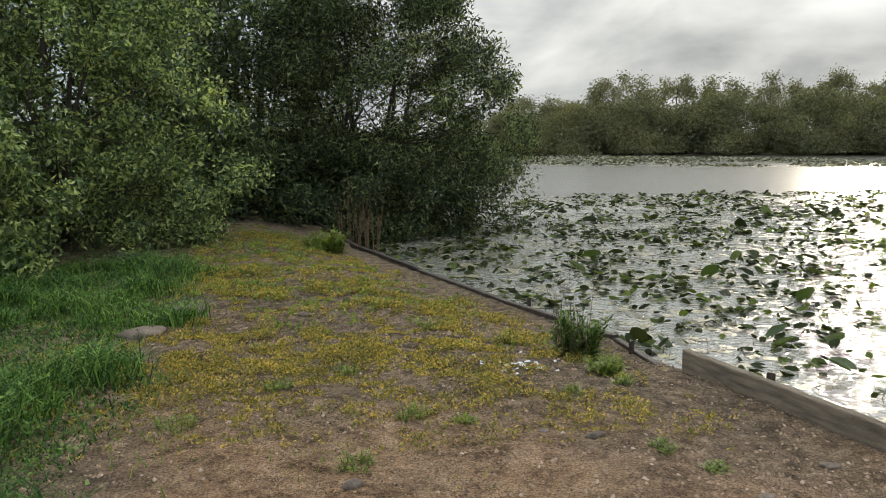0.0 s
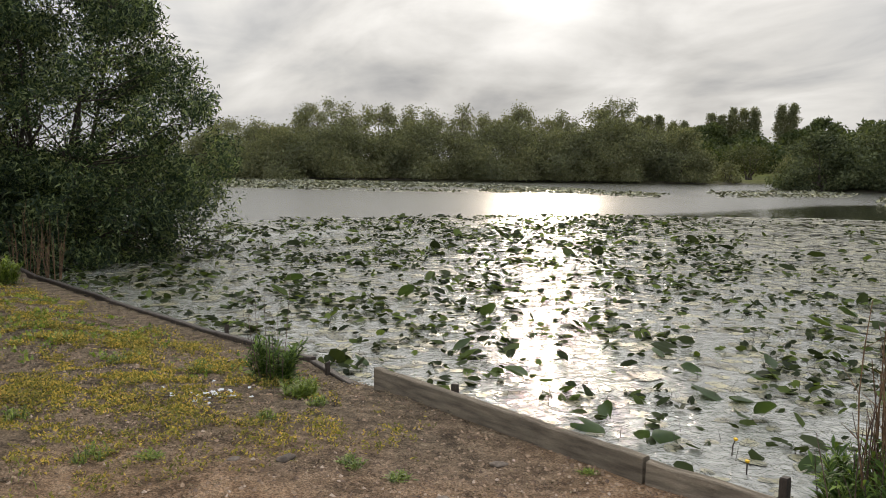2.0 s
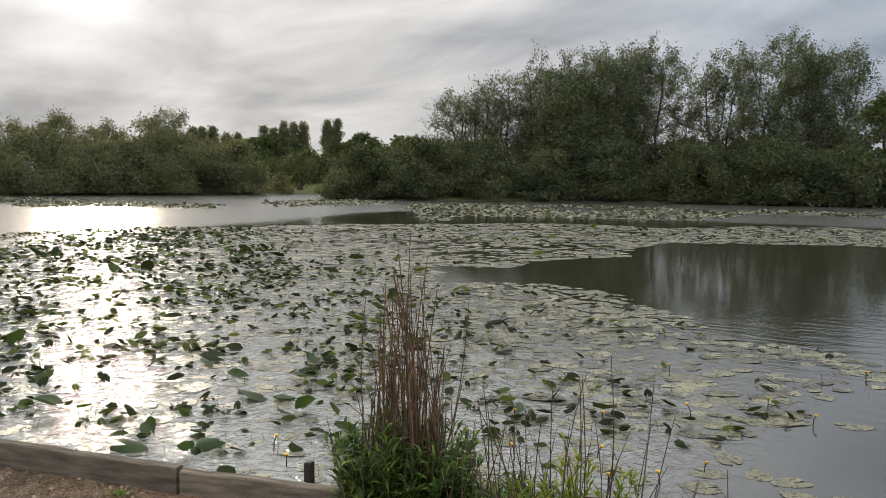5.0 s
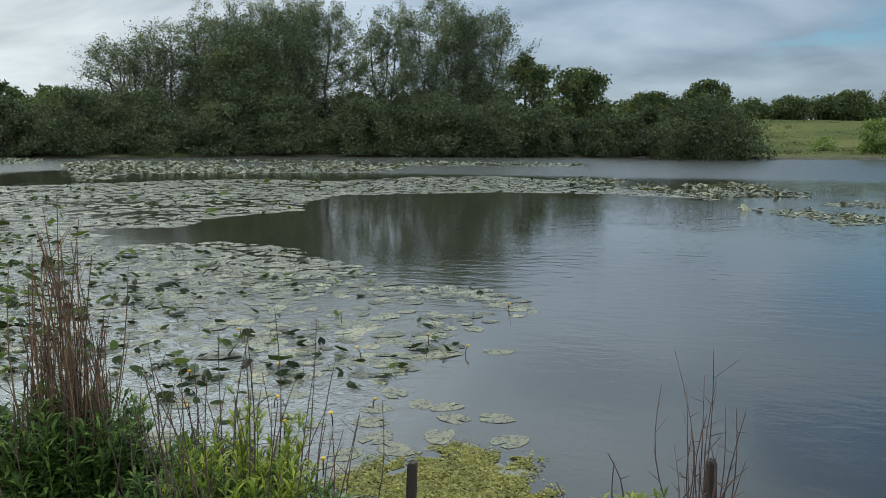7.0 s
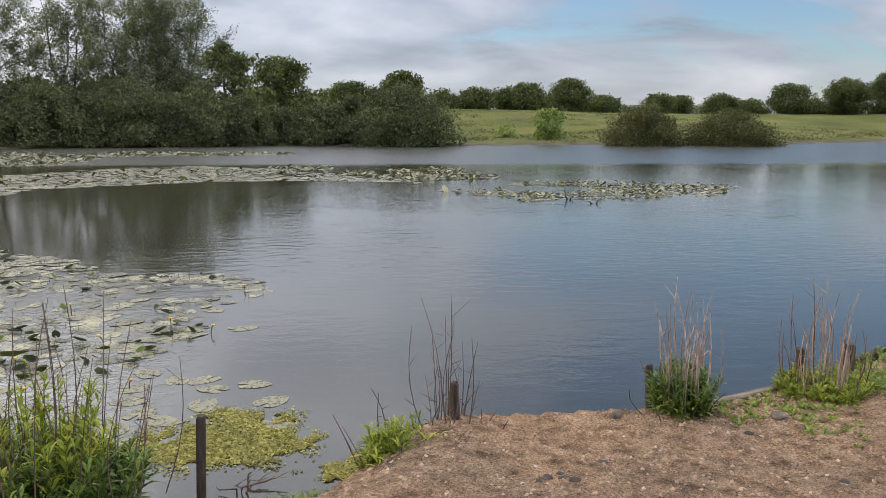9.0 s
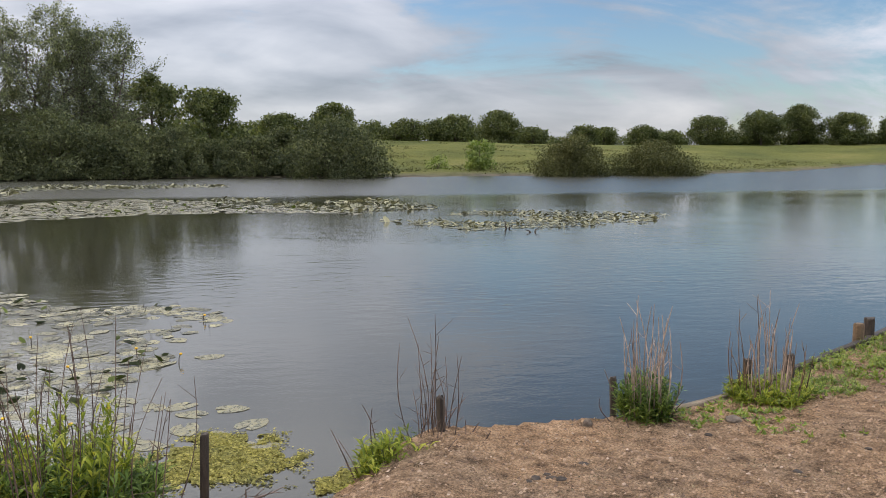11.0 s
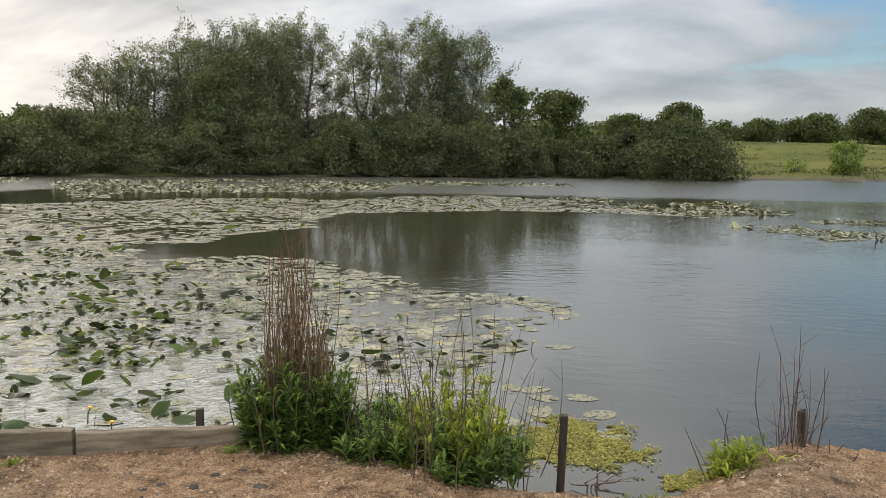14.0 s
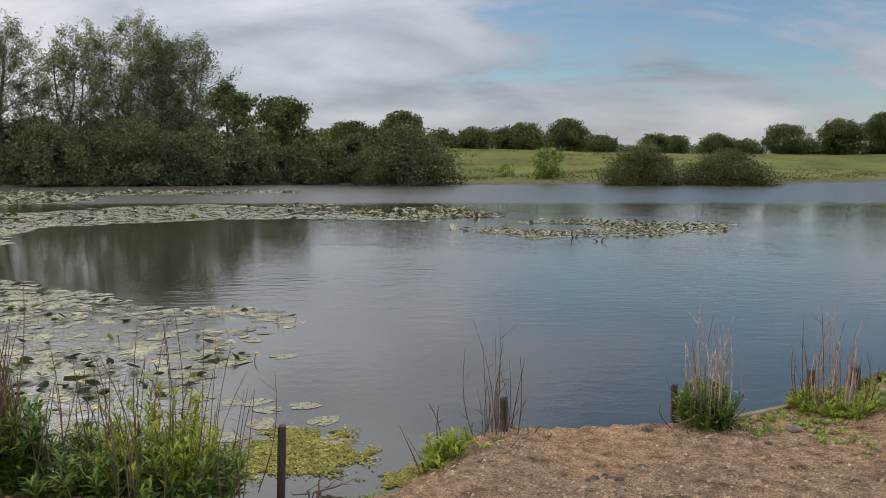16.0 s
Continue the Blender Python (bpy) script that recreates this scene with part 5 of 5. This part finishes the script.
rc = np.random.default_rng(140)
for i in range(34):
    x, y = float(rc.uniform(2.0, 3.95)), float(rc.uniform(-3.0, 2.3))
    if shore_distance(np.array([x]), np.array([y]))[0] > 0.25:
        stone("mud_clod", x, y, float(rc.uniform(0.010, 0.028)), float(rc.uniform(0.3, 0.6)), M_MUD, "dark flattened clod of mud on the bare earth", 150 + i, "clod", "clods on the earth", 0.05)


def log(name, p, q, r, mat, label, category="log"):
    a, b = Vector(p), Vector(q)
    path = [(a.lerp(b, f), r * (1 - 0.25 * f) * (0.6 if f in (0, 1) else 1)) for f in (0, 0.04, 0.3, 0.6, 0.96, 1)]
    me = np_mesh(name, *tubes([path], 9), mat, True)
    return tagged(new(name, me), label, category)


log("log", (-2.95, 9.5, 0.53), (-2.35, 9.3, 0.53), 0.09, M_WETWOOD, "dark rotting log lying in the weeds")
log("stick", (-0.62, 6.55, 0.51), (-0.2, 6.5, 0.52), 0.018, M_STEM, "pale dry stick lying in the weeds", "stick")


def branch_in_water(x, y, arms, label, mat=M_WETWOOD, k=1.0):
    top = thing("dead_branch", (x, y, 0), label, "branch", "dead branches in the water")
    for n, (ax, ay, az) in enumerate(arms):
        bow = Vector((0.03 * math.sin(n * 2.1), 0.04 * math.cos(n * 1.7), 0.02 * math.sin(n)))
        path = [(Vector((0, 0, -0.08)), 0.028 * k), (Vector((ax * 0.35, ay * 0.35, az * 0.3)) + bow, 0.022 * k), (Vector((ax * 0.7, ay * 0.7, az * 0.65)) - bow * 0.5, 0.015 * k), (Vector((ax, ay, az)), 0.007 * k)]
        limb = child("limb", np_mesh("limb", *tubes([path], 6), mat, True), top)
        fork, tip = path[2][0], path[3][0]
        side = Vector((ay, -ax, 0.4 * az)) * 0.3
        twig = [(fork, 0.009 * k), ((fork + tip) * 0.5 + side * 0.6, 0.006 * k), (tip * 0.9 + side, 0.003 * k)]
        child("twig", np_mesh("twig", *tubes([twig], 5), mat, True), limb)
    return top


branch_in_water(20.2, -5.6, [(0.02, 0.14, 0.24), (-0.02, -0.10, 0.10)], "dark forked dead branch sticking out of the lilies")
branch_in_water(19.1, -5.95, [(0.0, 0.20, 0.06), (0.05, -0.18, 0.16)], "dark bent dead branch lying on the water")
branch_in_water(3.98, 0.40, [(-0.06, -0.20, 0.10), (0.10, -0.15, 0.05), (-0.04, 0.10, 0.04), (0.08, -0.26, 0.06), (0.12, -0.05, 0.05), (-0.02, -0.10, 0.12)], "dead twiggy branch washed against the post", M_TWIG, 0.24)
for i in range(46):
    x, y = 1.10 + rg.normal() * 0.15, 4.78 + rg.normal() * 0.11
    if i == 0:
        feathers = thing("white_feathers", (1.10, 4.78, ground_z(1.10, 4.78)), "scatter of small white feathers on the earth", "feathers", kind="stuff")
        FV = []
    c, s, L = math.cos(rg.uniform(0, 6.28)), math.sin(rg.uniform(0, 6.28)), rg.uniform(0.025, 0.05)
    z = 0.008 + rg.uniform(0, 0.02)
    FV += [(x - 1.10, y - 4.78, z), (x - 1.10 + c * L * 0.5 - s * 0.012, y - 4.78 + s * L * 0.5 + c * 0.012, z + 0.008), (x - 1.10 + c * L, y - 4.78 + s * L, z + 0.003), (x - 1.10 + c * L * 0.5 + s * 0.012, y - 4.78 + s * L * 0.5 - c * 0.012, z + 0.002)]
child("feather", np_mesh("feather", np.array(FV), np.arange(len(FV)).reshape(-1, 4), M_PETAL), feathers)


# ---- water lilies ----
def pad_template(n=11, notch=0.30, cup=0.0, length=1.25, fold=0.0, wave=0.0, seed=0, torn=0.0):
    """A heart-shaped lily leaf, its notch at the stalk; cup lifts the rim, fold bends it along the midrib."""
    rng = np.random.default_rng(seed)
    V = [(0.0, 0.0, 0.0)]
    for k in range(n):
        a = math.pi - notch + (-2 * (math.pi - notch)) * k / (n - 1)
        r = 0.5 * (1.0 + 0.06 * math.sin(5 * a + seed) + 0.5 * torn * math.sin(2 * a + 1.7 * seed) + 0.4 * torn * math.sin(3 * a + seed) - torn * rng.uniform(0, 1))
        x, y = math.cos(a) * r * length + 0.12, math.sin(a) * r * 0.95
        V.append((x, y * (1 - 0.25 * abs(fold)), cup * r + abs(y) * fold + wave * rng.uniform(-1, 1)))
    return np.array(V), np.array([[0, k + 2, k + 1] for k in range(n - 1)])


def euler_stack(yaw, pitch, roll):
    cy, sy, cp, sp, cr, sr = np.cos(yaw), np.sin(yaw), np.cos(pitch), np.sin(pitch), np.cos(roll), np.sin(roll)
    return np.stack([np.stack([cy * cp, cy * sp * sr - sy * cr, cy * sp * cr + sy * sr], -1),
                     np.stack([sy * cp, sy * sp * sr + cy * cr, sy * sp * cr - cy * sr], -1),
                     np.stack([-sp, cp * sr, cp * cr], -1)], -2)


def stamp(V, F, P, S, R):
    W = np.einsum("nij,vj->nvi", R, V) * S[:, None, None] + P[:, None, :]
    return W.reshape(-1, 3), (F[None] + np.arange(len(P))[:, None, None] * len(V)).reshape(-1, 3)


def join(lumps):
    Vs, Fs, k = [], [], 0
    for V, F in lumps:
        Vs.append(V)
        Fs.append(F + k)
        k += len(V)
    return np.concatenate(Vs), np.concatenate(Fs)


# the main bed runs from the edging to open water; rafts lie beyond it
BED = [(-1.3, 17.3), (-0.5, 13.3), (0.75, 9.6), (1.6, 7.4), (2.2, 6.05), (2.4, 5.0), (3.0, 2.9), (3.4, 2.2), (3.75, 1.6), (4.0, 1.1), (4.9, 1.2), (5.7, 1.3), (6.4, 1.5), (7.6, 1.3), (9.4, 0.8),
       (10.4, 1.6), (11.0, 3.0), (11.8, 4.2), (13.4, 6.7), (12.7, 8.8), (14.9, 10.8), (15.6, 9.1), (19.4, 8.7), (25.3, 9.4), (28, 5.0), (28, 0.8), (25.8, -2.8), (36.6, 3.6), (39, 7.6), (33, 12.6), (33, 17),
       (29.5, 19.6), (28.6, 21), (23, 24), (16.5, 26.2), (10.4, 26.8), (5.2, 26.3), (3.0, 23.6), (0.5, 21)]
RAFT_A = [(36.6, 3.6), (25.8, -2.8), (23.4, -2.6), (22.9, -3.2), (28.4, -5.6), (34.5, -4.6), (37.4, -0.9)]
RAFT_B = [(22.6, -3.3), (20.4, -4.3), (19.9, -6.8), (21.3, -9.2), (23.7, -12.2), (25.2, -10.6), (27.6, -6.4)]
RAFT_C = [(29.5, 22), (36, 24.5), (40, 13.5), (44, 13.5), (50, 15), (53, 3.6), (56, 4), (58, 18), (55, 30), (50, 38), (44, 36), (36, 28)]
RAFT_D = [(8.8, 58), (18.7, 50.5), (30, 46), (31, 39), (36, 45), (36, 55), (34, 66), (20, 82), (13, 82)]
RAFT_E = [(36, 40), (44, 38), (52, 43), (54, 50), (44, 50)]


def fill(poly, density, rng, edge=0.8):
    xs, ys = [p[0] for p in poly], [p[1] for p in poly]
    x0, x1, y0, y1 = min(xs), max(xs), min(ys), max(ys)
    n = int((x1 - x0) * (y1 - y0) * density)
    x, y = rng.uniform(x0, x1, n), rng.uniform(y0, y1, n)
    wx, wy = x + edge * (value_noise(x * 0.7, y * 0.7, 51) - 0.5), y + edge * (value_noise(x * 0.7, y * 0.7, 53) - 0.5)
    ok = inside(poly, wx, wy) & (shore_distance(x, y) < -0.12)
    return x[ok], y[ok]


rl = np.random.default_rng(90)
FLAT = [pad_template(12, 0.22, 0.0, 1.2, 0.0, 0.008, s, 0.16) for s in range(3)]
FAR_PAD = pad_template(6, 0.25, 0.0, 1.2, 0.0, 0.03, 2, 0.2)
CURL = [pad_template(8, 0.3, 0.10, 1.35, 0.40, 0.06, 4), pad_template(8, 0.35, -0.2, 1.35, -0.45, 0.06, 5), pad_template(8, 0.3, 0.15, 1.2, -0.25, 0.08, 6)]
STALK = (np.array([(-0.03, 0, -0.6), (0.03, 0, -0.6), (0.02, 0.1, 0.5), (0, 0.04, -0.6), (0.0, 0.12, 0.9)]), np.array([[0, 1, 2], [1, 3, 4], [0, 4, 3]]))


def bed_pads():
    """Places in the bed, how far to the open side they lie, and which leaves stand up."""
    x, y = fill(BED, 100.0, rl, 1.2)
    cover = value_noise(x * 0.35, y * 0.35, 61) * 0.55 + value_noise(x * 1.2, y * 1.2, 63) * 0.45
    side = step01(x * 0.86 - y * 0.51, 2.0, 7.5)
    far = step01(np.hypot(x, y), 9, 24)
    up = rl.uniform(0, 1, len(x)) < (0.52 - 0.22 * side - 0.24 * step01(x * 0.86 - y * 0.51, 4.2, 6.2))
    lumpy = step01(value_noise(x * 2.3, y * 2.3, 67), 0.35, 0.7)
    want = np.where(up, 0.85 * lumpy + 0.12, 0.55 + 0.05 * side * lumpy) * np.where(up, 0.25 + 0.75 * step01(cover, 0.12, 0.42), 0.35 + 0.65 * step01(cover, 0.22, 0.45)) * (1 - 0.45 * far)
    keep = rl.uniform(0, 1, len(x)) < want
    return x[keep], y[keep], side[keep], up[keep]


px, py, pside, upright = bed_pads()
dist = np.hypot(px, py)
big = rl.uniform(0, 1, len(px)) < 0.06
size = np.where(upright, rl.uniform(0.05, 0.12, len(px)), rl.uniform(0.09, 0.19, len(px)) + 0.04 * pside) * np.where(big, 2.0, 1.0) * (1 + 0.35 * step01(dist, 10, 24))
yaw = rl.uniform(0, 2 * math.pi, len(px))
pitch = np.where(upright, -np.abs(rl.normal(0.18, 0.28, len(px))), rl.normal(0, 0.012, len(px)))
roll = np.where(upright, rl.normal(0, 0.36, len(px)), rl.normal(0, 0.03, len(px)))
rot = euler_stack(yaw, pitch, roll)
pos = np.stack([px, py, np.where(upright, 0.015 + 0.03 * rl.uniform(0, 1, len(px)), 0.0015 + 0.003 * rl.uniform(0, 1, len(px)))], 1)
which = rl.integers(0, 3, len(px))
bed = thing("water_lily_bed", (0, 0, 0), "dense bed of dark green water lily leaves, many standing up", "water lilies")
order = np.argsort(dist)
single = np.zeros(len(px), bool)
single[order[:300]] = True
pad_meshes = {}
for i in order[:300]:
    key = (bool(upright[i]), int(which[i]))
    if key not in pad_meshes:
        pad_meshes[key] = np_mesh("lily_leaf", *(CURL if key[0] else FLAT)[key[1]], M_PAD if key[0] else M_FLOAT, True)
    ob = child("lily_leaf", pad_meshes[key], bed)
    m = Matrix([list(r) for r in rot[i]]).to_4x4()
    ob.matrix_basis = Matrix.Translation(pos[i]) @ m @ Matrix.Scale(float(size[i]), 4)
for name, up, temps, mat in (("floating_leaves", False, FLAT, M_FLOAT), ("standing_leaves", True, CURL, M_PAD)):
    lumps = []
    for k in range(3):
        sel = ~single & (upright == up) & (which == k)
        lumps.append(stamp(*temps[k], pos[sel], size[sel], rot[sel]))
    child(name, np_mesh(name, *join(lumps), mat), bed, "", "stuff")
ns = int(len(px) * 0.34)
pick = rl.integers(0, len(px), ns)
sx = np.stack([px[pick] + rl.normal(0, 0.15, ns), py[pick] + rl.normal(0, 0.15, ns), np.full(ns, 0.05)], 1)
sx = sx[shore_distance(sx[:, 0], sx[:, 1]) < -0.1]
child("stalk_litter", np_mesh("stalk_litter", *stamp(*STALK, sx, rl.uniform(0.04, 0.10, len(sx)), euler_stack(rl.uniform(0, 6.28, len(sx)), rl.normal(0, 0.35, len(sx)), rl.normal(0, 0.35, len(sx)))), M_WETWOOD), bed, "dark broken stalks", "stuff")

for i, (poly, dens) in enumerate([(RAFT_A, 30), (RAFT_B, 60), (RAFT_C, 14), (RAFT_D, 22), (RAFT_E, 14)]):
    x, y = fill(poly, dens, rl, 1.2)
    lanes = value_noise(x * 0.16, y * 0.16, 71) * 0.6 + value_noise(x * 0.5, y * 0.5, 73) * 0.4
    ok = lanes > (0.3, 0.24, 0.40, 0.30, 0.34)[i]
    x, y = x[ok], y[ok]
    up = rl.uniform(0, 1, len(x)) < (0.28, 0.18, 0.25, 0.2, 0.2)[i]
    s = rl.uniform(0.2, 0.36, len(x)) * (0.85, 0.5, 1, 1, 1)[i]
    R = euler_stack(rl.uniform(0, 6.28, len(x)), np.where(up, -np.abs(rl.normal(0.3, 0.3, len(x))), rl.normal(0, 0.05, len(x))), np.where(up, rl.normal(0, 0.3, len(x)), rl.normal(0, 0.05, len(x))))
    P = np.stack([x, y, np.where(up, 0.03, 0.008)], 1)
    raft = thing("lily_raft", (0, 0, 0), "floating raft of pale green lily leaves out on the pond", "water lilies", "rafts of lilies")
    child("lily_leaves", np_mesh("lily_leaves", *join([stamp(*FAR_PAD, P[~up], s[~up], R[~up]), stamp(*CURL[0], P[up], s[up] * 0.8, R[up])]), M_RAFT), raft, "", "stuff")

# outlying flat leaves by the bay
for i, (x, y, s) in enumerate([(5.9, 1.11, 0.3), (5.93, 0.89, 0.32), (5.77, 0.56, 0.34), (5.68, 0.79, 0.32), (5.38, 0.82, 0.36), (5.35, 0.38, 0.36), (6.62, 1.53, 0.36), (5.08, 1.05, 0.34), (5.11, 0.58, 0.36), (4.5, 1.04, 0.34),
                               (7.47, 0.86, 0.36), (9.46, 1.15, 0.4), (4.95, 0.30, 0.36), (5.2, 1.2, 0.34), (5.5, 1.3, 0.34), (5.75, 1.4, 0.32), (6.1, 1.35, 0.34), (4.7, 1.2, 0.32), (4.9, 1.3, 0.32), (8.8, 1.5, 0.36), (8.3, 1.25, 0.34), (7.9, 1.5, 0.34), (7.2, 1.3, 0.32)]):
    ob = child("lily_leaf", pad_meshes.get((False, i % 3)) or np_mesh("lily_leaf", *FLAT[i % 3], M_FLOAT, True), bed)
    ob.matrix_basis = Matrix.Translation((x, y, 0.003)) @ Matrix.Rotation(i * 2.4, 4, "Z") @ Matrix.Scale(s * 0.68, 4)


# large green leaves that stand clear of the rest
BROAD = [pad_template(13, 0.3, 0.18, 1.3, 0.22, 0.03, 7, 0.06), pad_template(13, 0.3, -0.25, 1.35, -0.35, 0.04, 8, 0.06), pad_template(13, 0.3, 0.10, 1.2, 0.45, 0.04, 9, 0.06)]
broad_meshes = [np_mesh("lily_leaf", *b, M_BROAD, True) for b in BROAD]
for i, (x, y, s) in enumerate([(5.76, 5.18, 0.24), (5.14, 5.01, 0.30), (5.08, 4.41, 0.24), (4.85, 4.43, 0.22), (4.13, 4.29, 0.26), (4.50, 3.44, 0.18), (4.34, 3.14, 0.18), (4.62, 3.53, 0.17), (4.99, 3.14, 0.2), (5.41, 5.6, 0.22),
                               (3.67, 4.68, 0.28), (3.97, 4.83, 0.2), (3.88, 4.28, 0.16), (5.25, 4.85, 0.2), (3.86, 6.04, 0.26), (4.97, 8.86, 0.3), (5.51, 7.05, 0.26), (3.35, 12.29, 0.36), (4.5, 10.55, 0.3), (5.66, 6.35, 0.22),
                               (6.14, 3.09, 0.2), (3.83, 7.17, 0.24), (2.8, 7.06, 0.18), (9.27, 7.32, 0.32), (6.3, 5.6, 0.22)]):
    ob = child("lily_leaf", broad_meshes[i % 3], bed, "large cupped bright green leaf")
    ob.matrix_basis = pose(x, y, 0.05, 34 * math.sin(i * 2.7), 30 * math.cos(i * 1.9) - 16, i * 137) @ Matrix.Scale(s * 0.78, 4)


def yellow_flower(x, y, h, seed):
    rng = np.random.default_rng(seed)
    top = thing("lily_flower", (x, y, 0), "small round yellow water lily flower on a dark stalk", "flower", "flowers of the lilies")
    lean = rng.normal(0, 0.25, 2) * h
    stalk = child("stalk", np_mesh("stalk", *tubes([[((0, 0, -0.1), 0.005), ((lean[0] * 0.4, lean[1] * 0.4, h * 0.6), 0.0045), ((lean[0], lean[1], h), 0.004)]], 5), M_WETWOOD, True), top)
    bm = bmesh.new()
    bmesh.ops.create_uvsphere(bm, u_segments=10, v_segments=7, radius=0.015)
    for v in bm.verts:
        a = math.atan2(v.co.y, v.co.x)
        k = 1 + 0.14 * math.cos(5 * a) * (1 - abs(v.co.z) / 0.03)
        v.co = Vector((v.co.x * k + lean[0], v.co.y * k + lean[1], (v.co.z if v.co.z < 0.006 else 0.006 - 0.4 * (v.co.z - 0.006)) + h))
    for f in bm.faces:
        f.smooth = True
    part("bloom", bm, M_BLOOM, stalk, "yellow cupped bloom")


for i, (x, y) in enumerate([(5.75, 1.41), (5.37, 1.55), (5.05, 1.75), (5.6, 2.1), (6.3, 2.4), (4.75, 2.2), (4.5, 2.6), (6.9, 1.9), (7.3, 1.1), (5.2, 2.5), (4.35, 1.7), (4.15, 3.6), (4.3, 3.9), (6.0, 3.0), (4.6, 1.3), (9.3, 1.07), (7.56, 1.5), (8.2, 2.6), (7.4, 3.3)]):
    yellow_flower(x, y, 0.07 + 0.05 * ((i * 7) % 5) / 4, 500 + i)


def algae_mat(x0, y0, rx, ry, n, seed):
    """Fine floating weed, thick in the middle, broken and stringy at its rim."""
    rng = np.random.default_rng(seed)
    a, r = rng.uniform(0, 2 * math.pi, n), np.sqrt(rng.uniform(0, 1, n))
    k = 0.9 + 0.16 * np.sin(3 * a + seed) + 0.12 * np.sin(7 * a) + 0.25 * rng.uniform(-1, 1, n) ** 3
    x, y = x0 + np.cos(a) * r * k * rx, y0 + np.sin(a) * r * k * ry
    thick = value_noise(x * 5.5, y * 9, seed) * 0.55 + value_noise(x * 17, y * 17, seed + 1) * 0.45
    ok = thick > 0.10 + 0.38 * r ** 2
    x, y, thick = x[ok], y[ok], thick[ok]
    P = np.stack([x, y, 0.002 + 0.012 * np.maximum(thick - 0.4, 0) + 0.003 * rng.uniform(0, 1, len(x))], 1)
    V, F = pad_template(4, 0.5, 0.25, 1.3, 0.0, 0.08, 3)
    R = euler_stack(rng.uniform(0, 6.28, len(x)), rng.normal(0, 0.25, len(x)), rng.normal(0, 0.25, len(x)))
    ob = new("algae_mat", np_mesh("algae_mat", *stamp(V, F, P, rng.uniform(0.008, 0.024, len(x)), R), M_ALGAE))
    tagged(ob, "yellow-green floating mat of algae and duckweed", "algae", kind="stuff")


algae_mat(4.70, 0.58, 0.50, 0.60, 21000, 2)
algae_mat(4.16, -0.24, 0.24, 0.20, 3400, 3)
